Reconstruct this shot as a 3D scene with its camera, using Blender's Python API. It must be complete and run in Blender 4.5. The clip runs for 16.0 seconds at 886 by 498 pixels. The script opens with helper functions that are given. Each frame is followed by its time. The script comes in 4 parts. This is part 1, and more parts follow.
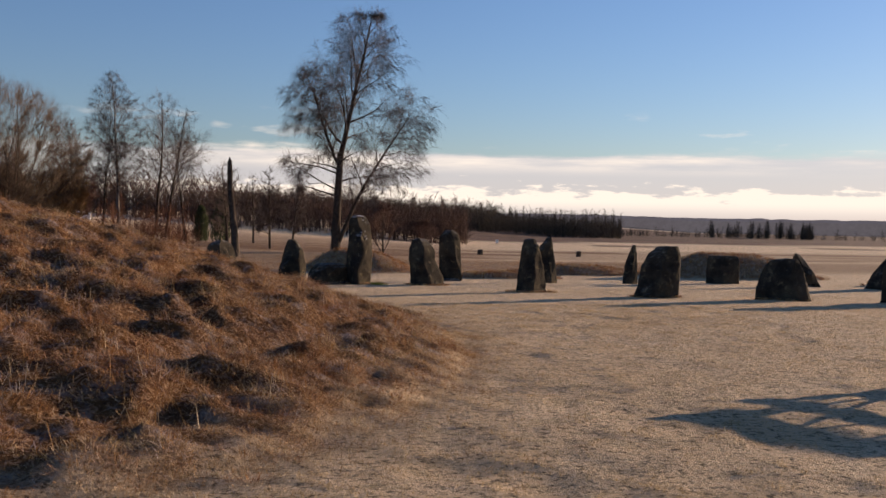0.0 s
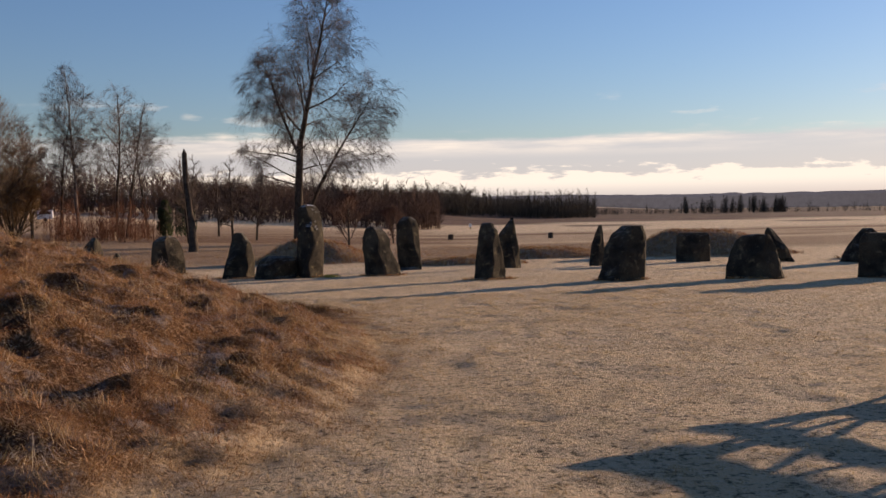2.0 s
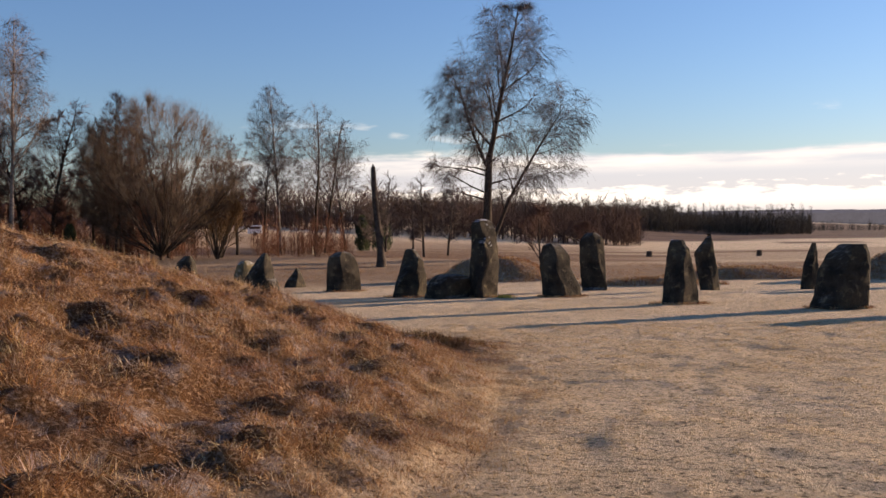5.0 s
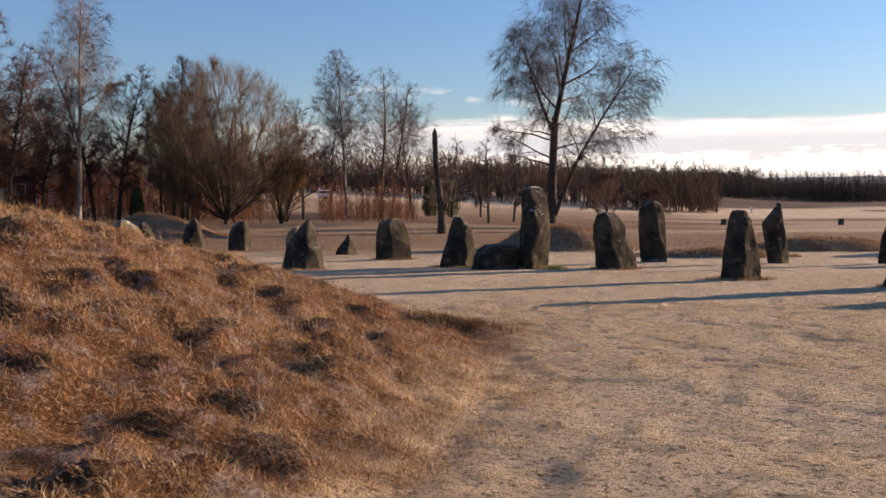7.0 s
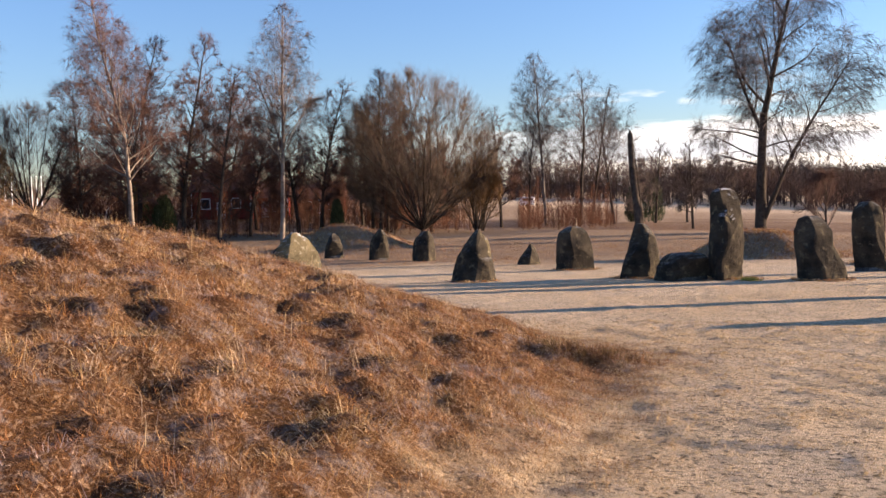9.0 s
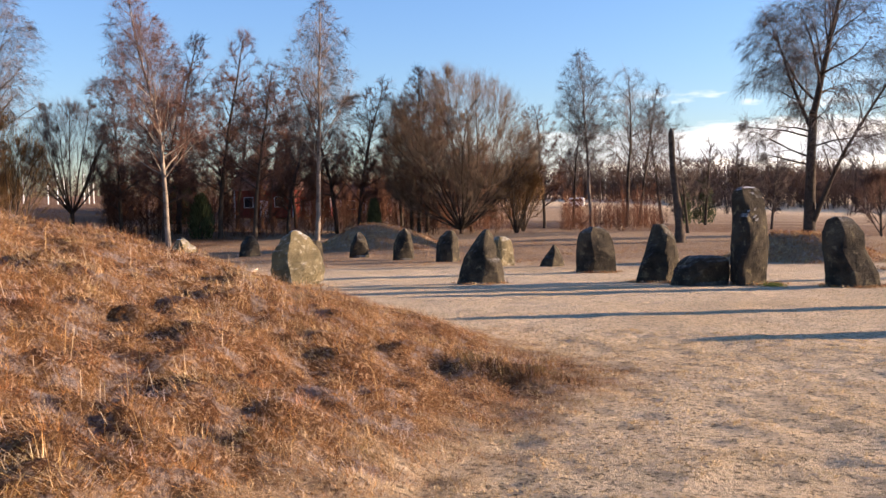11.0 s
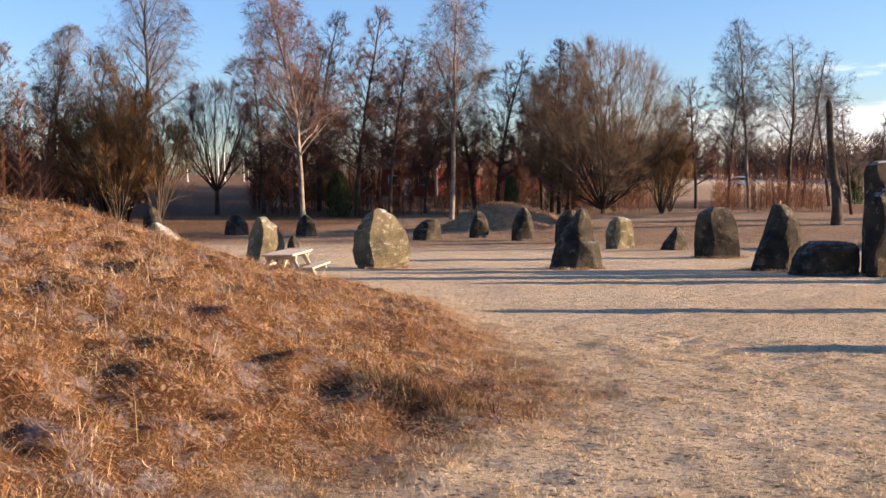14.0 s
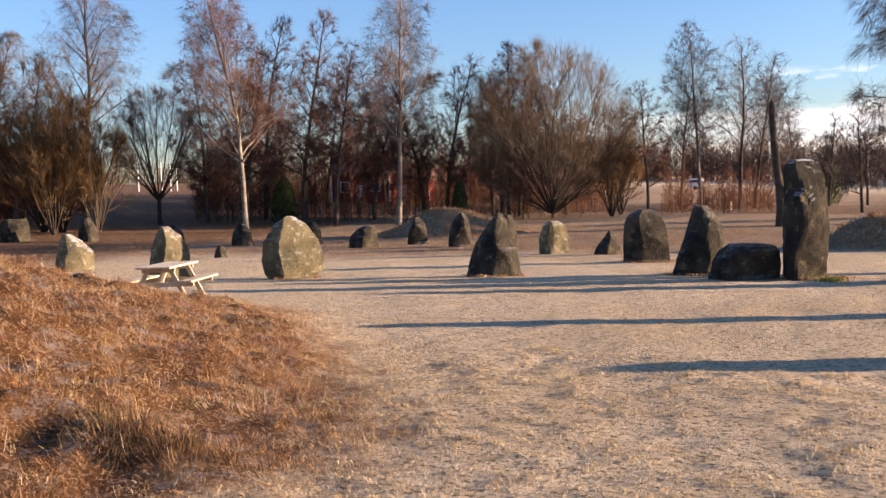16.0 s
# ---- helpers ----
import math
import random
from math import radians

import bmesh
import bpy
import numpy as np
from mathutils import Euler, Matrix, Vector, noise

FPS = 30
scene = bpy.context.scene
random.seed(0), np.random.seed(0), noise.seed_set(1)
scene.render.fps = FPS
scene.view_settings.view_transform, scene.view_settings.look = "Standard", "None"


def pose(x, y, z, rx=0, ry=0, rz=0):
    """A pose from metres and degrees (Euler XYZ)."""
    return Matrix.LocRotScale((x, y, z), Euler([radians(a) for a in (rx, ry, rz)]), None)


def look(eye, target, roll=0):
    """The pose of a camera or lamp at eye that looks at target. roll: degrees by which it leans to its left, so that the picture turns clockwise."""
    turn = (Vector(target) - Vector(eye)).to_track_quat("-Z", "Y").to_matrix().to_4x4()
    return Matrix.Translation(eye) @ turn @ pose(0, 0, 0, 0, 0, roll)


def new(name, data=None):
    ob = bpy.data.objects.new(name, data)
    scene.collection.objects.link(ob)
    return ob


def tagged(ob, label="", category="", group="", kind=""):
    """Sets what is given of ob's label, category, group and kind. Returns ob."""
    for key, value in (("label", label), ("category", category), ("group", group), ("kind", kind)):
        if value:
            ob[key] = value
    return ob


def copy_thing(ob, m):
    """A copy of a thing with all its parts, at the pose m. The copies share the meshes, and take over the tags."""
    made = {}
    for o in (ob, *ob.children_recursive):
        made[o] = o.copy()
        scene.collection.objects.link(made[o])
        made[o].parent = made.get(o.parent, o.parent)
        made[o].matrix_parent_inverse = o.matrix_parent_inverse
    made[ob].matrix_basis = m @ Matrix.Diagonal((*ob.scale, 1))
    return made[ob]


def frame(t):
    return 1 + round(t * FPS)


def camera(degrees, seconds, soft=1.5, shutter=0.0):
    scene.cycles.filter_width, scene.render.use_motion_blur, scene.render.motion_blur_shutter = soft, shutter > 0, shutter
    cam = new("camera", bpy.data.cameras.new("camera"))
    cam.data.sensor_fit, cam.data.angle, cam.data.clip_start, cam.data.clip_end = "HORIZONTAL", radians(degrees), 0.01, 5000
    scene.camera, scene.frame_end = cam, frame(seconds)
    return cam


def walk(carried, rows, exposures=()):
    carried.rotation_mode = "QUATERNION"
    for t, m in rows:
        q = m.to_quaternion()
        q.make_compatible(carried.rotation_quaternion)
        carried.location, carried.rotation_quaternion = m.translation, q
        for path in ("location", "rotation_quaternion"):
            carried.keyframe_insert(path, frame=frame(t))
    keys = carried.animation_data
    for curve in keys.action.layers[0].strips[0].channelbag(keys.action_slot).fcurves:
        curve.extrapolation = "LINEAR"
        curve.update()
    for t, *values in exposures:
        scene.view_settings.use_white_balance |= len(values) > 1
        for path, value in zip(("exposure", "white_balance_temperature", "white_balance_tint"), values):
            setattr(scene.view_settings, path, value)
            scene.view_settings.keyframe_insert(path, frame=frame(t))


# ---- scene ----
cam = camera(50.3, 16.0, soft=1.5)
# seconds, eye x y z, yaw to the left, pitch up, roll
ROWS = [
    (0, -0.013, 0.035, 1.380, -0.01, -1.42, 1.17),
    (0.5, 0.218, 0.636, 1.396, 0.12, -1.86, 1.33),
    (1, 0.459, 1.178, 1.389, 0.28, -5.63, 0.06),
    (1.5, 0.640, 1.681, 1.403, -2.78, -5.27, -1.14),
    (2, 0.848, 2.101, 1.407, -1.40, -2.32, -0.95),
    (2.5, 1.003, 2.496, 1.408, -0.50, -2.04, -0.32),
    (3, 1.114, 2.921, 1.414, 0.06, -2.52, -1.06),
    (3.5, 1.204, 3.424, 1.404, 1.67, -2.00, -0.13),
    (4, 1.296, 3.995, 1.393, 4.70, -1.90, -1.45),
    (4.5, 1.394, 4.594, 1.386, 7.59, -1.56, -1.34),
    (4.7, 1.447, 4.802, 1.385, 9.37, -1.15, -0.98),
    (6.8, 2.103, 6.559, 1.466, 13.75, -2.89, -0.72),
    (7, 2.171, 6.760, 1.468, 15.31, -3.28, -0.48),
    (7.5, 2.308, 7.332, 1.485, 18.45, -4.51, -0.44),
    (8, 2.401, 7.939, 1.486, 20.62, -2.86, -0.40),
    (8.5, 2.533, 8.553, 1.467, 25.75, -2.06, -0.71),
    (9, 2.649, 9.154, 1.455, 28.05, -2.62, -1.72),
    (9.2, 2.711, 9.384, 1.446, 27.73, -2.47, -1.59),
    (11.3, 3.432, 11.707, 1.308, 31.73, -2.50, -1.32),
    (11.5, 3.475, 11.918, 1.307, 30.82, -2.51, -1.75),
    (12, 3.561, 12.428, 1.318, 28.28, -1.79, -2.15),
    (12.5, 3.695, 12.966, 1.287, 32.35, -0.59, -0.65),
    (13, 3.777, 13.519, 1.248, 34.16, -1.03, -1.54),
    (13.5, 3.828, 14.103, 1.241, 37.69, -1.92, -2.33),
    (14, 3.909, 14.678, 1.220, 41.48, -3.55, -1.14),
    (14.5, 3.986, 15.204, 1.205, 38.52, -3.14, -2.39),
    (15, 4.067, 15.694, 1.166, 38.04, -2.63, -2.45),
    (15.5, 4.154, 16.198, 1.153, 41.12, -3.17, -2.00),
    (16, 4.245, 16.711, 1.151, 39.49, -3.24, -1.90),
]
EXPOSURES = [(0.0, 0.72, 6550, 20), (1.2, 0.56, 6550, 20), (2.2, 0.72, 6650, 20), (3.5, 0.80, 6550, 20), (4.5, 1.00, 6500, 20), (7.0, 1.16, 6450, 20), (9.0, 1.66, 6400, 20), (12.5, 1.76, 6350, 20), (16.0, 1.72, 6450, 20)]
walk(cam, [(t, pose(x, y, z, 90 + pitch, 0, yaw) @ pose(0, 0, 0, 0, 0, roll)) for t, x, y, z, yaw, pitch, roll in ROWS], EXPOSURES)

# ---------------------------------------------------------------- light
SUN_AZ, SUN_EL = 53.0, 8.8  # degrees to the right of +y, above the horizon
world = bpy.data.worlds.new("winter_sky")
scene.world = world
world.use_nodes = True
wn, wl = world.node_tree.nodes, world.node_tree.links
wn.clear()
w_out = wn.new("ShaderNodeOutputWorld")
w_bg = wn.new("ShaderNodeBackground")
w_sky = wn.new("ShaderNodeTexSky")
w_sky.sky_type = "NISHITA"
w_sky.sun_disc = False
w_sky.sun_elevation = radians(SUN_EL)
w_sky.sun_rotation = radians(SUN_AZ)
w_sky.altitude = 30
w_sky.air_density, w_sky.dust_density, w_sky.ozone_density = 1.2, 0.2, 4.0
w_bg.inputs["Strength"].default_value = 0.09
wl.new(w_bg.outputs[0], w_out.inputs[0])


def wmath(op, a, b=None, clamp=False):
    n = wn.new("ShaderNodeMath")
    n.operation, n.use_clamp = op, clamp
    for i, v in enumerate((a, b)):
        if v is None:
            continue
        if isinstance(v, (int, float)):
            n.inputs[i].default_value = v
        else:
            wl.new(v, n.inputs[i])
    return n.outputs[0]


def wramp(v, lo, hi):
    n = wn.new("ShaderNodeMapRange")
    n.interpolation_type = "SMOOTHSTEP"
    n.inputs[1].default_value, n.inputs[2].default_value = lo, hi
    wl.new(v, n.inputs[0])
    return n.outputs[0]


# a bank of low stratus along the horizon on the sunny side, thinning out to clear blue
w_dir = wn.new("ShaderNodeTexCoord").outputs["Generated"]
w_sep = wn.new("ShaderNodeSeparateXYZ")
wl.new(w_dir, w_sep.inputs[0])
w_up = w_sep.outputs["Z"]
w_map = wn.new("ShaderNodeMapping")
w_map.inputs["Scale"].default_value = (1.0, 1.0, 4.5)
wl.new(w_dir, w_map.inputs[0])


def wnoise(scale, detail, rough):
    n = wn.new("ShaderNodeTexNoise")
    n.inputs["Scale"].default_value, n.inputs["Detail"].default_value, n.inputs["Roughness"].default_value = scale, detail, rough
    wl.new(w_map.outputs[0], n.inputs["Vector"])
    return n.outputs["Fac"]


w_small = wnoise(11.0, 6, 0.55)
w_flat = wn.new("ShaderNodeMapping")
w_flat.inputs["Scale"].default_value = (1.0, 1.0, 11.0)
wl.new(w_dir, w_flat.inputs[0])


def wstreak(scale, detail, rough):
    n = wn.new("ShaderNodeTexNoise")
    n.inputs["Scale"].default_value, n.inputs["Detail"].default_value, n.inputs["Roughness"].default_value = scale, detail, rough
    wl.new(w_flat.outputs[0], n.inputs["Vector"])
    return n.outputs["Fac"]


w_streak, w_curl = wstreak(4.0, 6, 0.55), wnoise(26.0, 6, 0.6)
w_side = wramp(wmath("ADD", wmath("MULTIPLY", w_sep.outputs["X"], 0.8), wmath("MULTIPLY", w_sep.outputs["Y"], 0.6)), 0.02, 0.46)
w_edge = wmath("ADD", 0.080, wmath("ADD", wmath("MULTIPLY", wmath("SUBTRACT", w_streak, 0.5), 0.030), wmath("MULTIPLY", wmath("SUBTRACT", w_curl, 0.5), 0.012)))
w_bank = wramp(wmath("SUBTRACT", w_edge, w_up), -0.002, 0.007)
# under the flat upper sheet lies a row of heaped cloud, with a duller gap between the two
w_heap = wmath("ADD", 0.040, wmath("MULTIPLY", wmath("SUBTRACT", w_curl, 0.5), 0.060))
w_heaped = wmath("MULTIPLY", wramp(wmath("SUBTRACT", w_heap, w_up), -0.003, 0.004), wramp(w_up, 0.008, 0.030))
w_sheet = wmath("MULTIPLY", wramp(w_up, 0.052, 0.070), wramp(w_streak, 0.34, 0.60))
w_bright = wmath("MAXIMUM", w_heaped, w_sheet)
w_cover = wmath("MULTIPLY", wmath("MULTIPLY", w_bank, w_side), wmath("ADD", 0.72, wmath("MULTIPLY", w_bright, 0.28)), True)
w_puff = wmath("MULTIPLY", wramp(w_small, 0.60, 0.70), wmath("MULTIPLY", wmath("MULTIPLY", wramp(w_up, 0.125, 0.105), wramp(w_up, 0.075, 0.09)), w_side))
w_cov2 = wmath("MAXIMUM", w_cover, wmath("MULTIPLY", w_puff, 0.28))
w_tone = wn.new("ShaderNodeMix")
w_tone.data_type = "RGBA"
w_tone.inputs["A"].default_value = (4.7, 4.55, 4.5, 1)
w_tone.inputs["B"].default_value = (7.2, 6.6, 5.4, 1)
wl.new(w_bright, w_tone.inputs["Factor"])
w_mix = wn.new("ShaderNodeMix")
w_mix.data_type = "RGBA"
wl.new(w_cov2, w_mix.inputs["Factor"])
w_blue = wn.new("ShaderNodeMix")
w_blue.data_type, w_blue.blend_type = "RGBA", "MULTIPLY"
w_blue.inputs["Factor"].default_value = 1.0
w_blue.inputs["B"].default_value = (1.0, 0.965, 1.09, 1)
wl.new(w_sky.outputs[0], w_blue.inputs["A"])
wl.new(w_blue.outputs["Result"], w_mix.inputs["A"])
wl.new(w_tone.outputs["Result"], w_mix.inputs["B"])
wl.new(w_mix.outputs["Result"], w_bg.inputs["Color"])

sun = new("sun", bpy.data.lights.new("sun", "SUN"))
sun.data.energy, sun.data.angle, sun.data.color = 5.0, radians(0.6), (1.0, 0.77, 0.52)
s_az, s_el = radians(SUN_AZ), radians(SUN_EL)
S_DIR = Vector((math.sin(s_az) * math.cos(s_el), math.cos(s_az) * math.cos(s_el), math.sin(s_el)))
sun.matrix_world = look(S_DIR * 200, (0, 0, 0))


# ---------------------------------------------------------------- materials
def material(name, base, second, scale=4.0, rough=0.9, bump=0.3, fine=40.0, spec=0.2, third=None, island=0.0, random_ob=0.0, coords="Object", metal=0.0, dist=0.02, frost=0.0):
    """A two-scale procedural surface: large stains between two colours, fine grain in value and relief."""
    m = bpy.data.materials.new(name)
    m.use_nodes = True
    n, l = m.node_tree.nodes, m.node_tree.links
    b = n["Principled BSDF"]
    b.inputs["Roughness"].default_value, b.inputs["Metallic"].default_value = rough, metal
    b.inputs["Specular IOR Level"].default_value = spec
    co = n.new("ShaderNodeTexCoord").outputs[coords]

    def tex(sc, det, ro=0.6):
        t = n.new("ShaderNodeTexNoise")
        t.inputs["Scale"].default_value, t.inputs["Detail"].default_value, t.inputs["Roughness"].default_value = sc, det, ro
        l.new(co, t.inputs["Vector"])
        return t.outputs["Fac"]

    def mix(a, c, fac, kind="MIX"):
        x = n.new("ShaderNodeMix")
        x.data_type, x.blend_type = "RGBA", kind
        for key, v in (("A", a), ("B", c)):
            if isinstance(v, tuple):
                x.inputs[key].default_value = (*v, 1)
            else:
                l.new(v, x.inputs[key])
        if isinstance(fac, float):
            x.inputs["Factor"].default_value = fac
        else:
            l.new(fac, x.inputs["Factor"])
        return x.outputs["Result"]

    def ramp(v, lo, hi):
        r = n.new("ShaderNodeMapRange")
        r.inputs[1].default_value, r.inputs[2].default_value = lo, hi
        l.new(v, r.inputs[0])
        return r.outputs[0]

    big, small = tex(scale, 4), tex(fine, 5, 0.7)
    col = mix(base, second, ramp(big, 0.36, 0.64))
    if third:
        col = mix(col, third, ramp(tex(scale * 2.7, 6, 0.7), 0.56, 0.70))
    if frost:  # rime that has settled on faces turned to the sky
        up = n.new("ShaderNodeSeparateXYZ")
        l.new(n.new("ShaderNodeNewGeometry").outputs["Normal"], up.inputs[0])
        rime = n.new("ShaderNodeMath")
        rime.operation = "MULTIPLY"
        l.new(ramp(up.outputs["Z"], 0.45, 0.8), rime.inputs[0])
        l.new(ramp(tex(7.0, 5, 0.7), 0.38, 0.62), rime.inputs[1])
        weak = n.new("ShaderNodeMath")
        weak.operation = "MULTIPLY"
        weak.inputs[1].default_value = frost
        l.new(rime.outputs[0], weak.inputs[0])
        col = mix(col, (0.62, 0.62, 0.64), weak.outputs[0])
    grain = n.new("ShaderNodeMapRange")
    grain.inputs[1].default_value, grain.inputs[2].default_value = 0.25, 0.75
    grain.inputs[3].default_value, grain.inputs[4].default_value = 0.72, 1.25
    l.new(small, grain.inputs[0])
    hsv = n.new("ShaderNodeHueSaturation")
    l.new(col, hsv.inputs["Color"])
    val = grain.outputs[0]
    if island or random_ob:
        src = n.new("ShaderNodeNewGeometry").outputs["Random Per Island"] if island else n.new("ShaderNodeObjectInfo").outputs["Random"]
        r = n.new("ShaderNodeMapRange")
        k = island or random_ob
        r.inputs[3].default_value, r.inputs[4].default_value = 1 - k, 1 + k
        l.new(src, r.inputs[0])
        mu = n.new("ShaderNodeMath")
        mu.operation = "MULTIPLY"
        l.new(val, mu.inputs[0])
        l.new(r.outputs[0], mu.inputs[1])
        val = mu.outputs[0]
    l.new(val, hsv.inputs["Value"])
    l.new(hsv.outputs[0], b.inputs["Base Color"])
    if bump:
        bp = n.new("ShaderNodeBump")
        bp.inputs["Strength"].default_value, bp.inputs["Distance"].default_value = bump, dist
        ad = n.new("ShaderNodeMath")
        l.new(big, ad.inputs[0])
        l.new(small, ad.inputs[1])
        l.new(ad.outputs[0], bp.inputs["Height"])
        l.new(bp.outputs[0], b.inputs["Normal"])
    return m


def blade_material(name, stops, rough=0.75, through_light=0.12, clump=2.6, rust=None, rime=0.0):
    """Grass: each blade takes its own colour from a ramp, and lets some light through."""
    m = bpy.data.materials.new(name)
    m.use_nodes = True
    n, l = m.node_tree.nodes, m.node_tree.links
    b = n["Principled BSDF"]
    b.inputs["Roughness"].default_value = rough
    b.inputs["Specular IOR Level"].default_value = 0.15
    rnd = n.new("ShaderNodeNewGeometry").outputs["Random Per Island"]
    big = n.new("ShaderNodeTexNoise")
    big.inputs["Scale"].default_value, big.inputs["Detail"].default_value = clump, 3
    l.new(n.new("ShaderNodeTexCoord").outputs["Object"], big.inputs["Vector"])
    add = n.new("ShaderNodeMath")
    add.operation = "MULTIPLY_ADD"
    add.inputs[1].default_value = 1.6
    l.new(big.outputs["Fac"], add.inputs[0])
    sub = n.new("ShaderNodeMath")
    sub.operation = "MULTIPLY_ADD"
    sub.inputs[1].default_value, sub.inputs[2].default_value = 0.6, -0.58
    l.new(rnd, sub.inputs[0])
    l.new(sub.outputs[0], add.inputs[2])
    r = n.new("ShaderNodeValToRGB")
    e = r.color_ramp.elements
    while len(e) < len(stops):
        e.new(0.5)
    for i, c in enumerate(stops):
        e[i].position, e[i].color = i / (len(stops) - 1), (*c, 1)
    l.new(add.outputs[0], r.inputs[0])
    col = r.outputs[0]

    def patch(scale, lo, hi, colour, strength):
        """Blades of another colour, in patches of their own."""
        t = n.new("ShaderNodeTexNoise")
        t.inputs["Scale"].default_value, t.inputs["Detail"].default_value = scale, 4
        l.new(n.new("ShaderNodeTexCoord").outputs["Object"], t.inputs["Vector"])
        sp = n.new("ShaderNodeMath")
        sp.operation = "MULTIPLY_ADD"
        sp.inputs[1].default_value = 0.30
        l.new(rnd, sp.inputs[0])
        l.new(t.outputs["Fac"], sp.inputs[2])
        q = n.new("ShaderNodeMapRange")
        q.inputs[1].default_value, q.inputs[2].default_value, q.inputs[4].default_value = lo, hi, strength
        l.new(sp.outputs[0], q.inputs[0])
        x = n.new("ShaderNodeMix")
        x.data_type = "RGBA"
        x.inputs["B"].default_value = (*colour, 1)
        l.new(q.outputs[0], x.inputs["Factor"])
        l.new(col, x.inputs["A"])
        return x.outputs["Result"]

    if rust:
        col = patch(0.8, 0.60, 0.78, rust, 0.65)
    if rime:
        col = patch(2.2, 0.76, 0.88, (0.66, 0.60, 0.60), rime)
    l.new(col, b.inputs["Base Color"])
    tr = n.new("ShaderNodeBsdfTranslucent")
    l.new(col, tr.inputs["Color"])
    mx = n.new("ShaderNodeMixShader")
    mx.inputs[0].default_value = through_light
    l.new(b.outputs[0], mx.inputs[1])
    l.new(tr.outputs[0], mx.inputs[2])
    l.new(mx.outputs[0], n["Material Output"].inputs["Surface"])
    return m


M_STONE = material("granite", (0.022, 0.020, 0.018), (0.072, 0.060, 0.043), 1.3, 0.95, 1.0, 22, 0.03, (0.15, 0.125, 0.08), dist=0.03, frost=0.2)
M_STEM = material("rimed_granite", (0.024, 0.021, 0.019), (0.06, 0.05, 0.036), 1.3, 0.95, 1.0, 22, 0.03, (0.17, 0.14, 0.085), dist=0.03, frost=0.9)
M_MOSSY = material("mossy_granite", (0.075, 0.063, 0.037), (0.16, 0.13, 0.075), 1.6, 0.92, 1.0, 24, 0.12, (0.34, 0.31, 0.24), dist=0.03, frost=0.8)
M_BARK = material("dark_bark", (0.04, 0.031, 0.025), (0.08, 0.062, 0.048), 3.0, 0.95, 0.8, 18, 0.1, random_ob=0.2, dist=0.04)
M_BIRCH = material("birch_bark", (0.30, 0.25, 0.20), (0.10, 0.075, 0.06), 1.1, 0.8, 0.6, 9, 0.2, (0.05, 0.04, 0.035), dist=0.03)
M_TWIG = material("red_brown_twigs", (0.095, 0.053, 0.039), (0.14, 0.08, 0.06), 0.3, 0.9, 0.0, 3, 0.1, island=0.35)
M_TWIGO = material("ochre_twigs", (0.13, 0.075, 0.032), (0.18, 0.11, 0.05), 0.3, 0.9, 0.0, 3, 0.1, island=0.35)
M_TWIGG = material("frosted_grey_twigs", (0.09, 0.066, 0.052), (0.14, 0.11, 0.094), 0.3, 0.9, 0.0, 3, 0.1, island=0.3)
M_WILLOW = material("willow_twigs", (0.075, 0.052, 0.036), (0.13, 0.098, 0.072), 0.3, 0.9, 0.0, 3, 0.1, island=0.35)
M_GREEN = material("juniper_needles", (0.030, 0.040, 0.018), (0.055, 0.065, 0.03), 2.0, 0.9, 0.0, 12, 0.1, island=0.4)
M_BRUSH = material("brush_twigs", (0.08, 0.04, 0.026), (0.135, 0.068, 0.043), 0.06, 1.0, 0.0, 0.8, 0.0, island=0.4)
M_WOODS = material("far_wood", (0.055, 0.038, 0.031), (0.09, 0.06, 0.048), 0.06, 1.0, 0.0, 0.8, 0.0, island=0.4)
M_PINES = material("far_pines", (0.05, 0.045, 0.036), (0.085, 0.07, 0.055), 0.05, 1.0, 0.0, 0.8, 0.0, island=0.4)
M_PLANK = material("weathered_plank", (0.46, 0.36, 0.24), (0.60, 0.50, 0.36), 2.0, 0.7, 0.4, 30, 0.3, (0.34, 0.26, 0.18), random_ob=0.12, dist=0.006)
M_LONG = blade_material("dry_long_grass", [(0.04, 0.019, 0.01), (0.19, 0.073, 0.025), (0.37, 0.158, 0.045), (0.53, 0.295, 0.10), (0.76, 0.58, 0.36), (0.32, 0.24, 0.07), (0.54, 0.36, 0.15)], rust=(0.27, 0.088, 0.036), rime=0.45)
M_STRAW = blade_material("straw_grass", [(0.13, 0.065, 0.028), (0.33, 0.175, 0.068), (0.50, 0.30, 0.12), (0.62, 0.43, 0.22), (0.76, 0.61, 0.42), (0.40, 0.29, 0.11)], 0.8, 0.2, rime=0.4)
M_LAWN = blade_material("frosted_short_grass", [(0.32, 0.21, 0.09), (0.54, 0.37, 0.18), (0.66, 0.475, 0.25), (0.72, 0.545, 0.32), (0.80, 0.66, 0.47), (0.46, 0.35, 0.15)], 0.8, 0.3)
M_MOSS = blade_material("mossy_green_grass", [(0.10, 0.10, 0.02), (0.20, 0.20, 0.04), (0.28, 0.28, 0.06), (0.34, 0.32, 0.10)])
M_HEATH = blade_material("dark_heather", [(0.07, 0.035, 0.022), (0.15, 0.08, 0.04), (0.22, 0.13, 0.055), (0.17, 0.14, 0.05)])


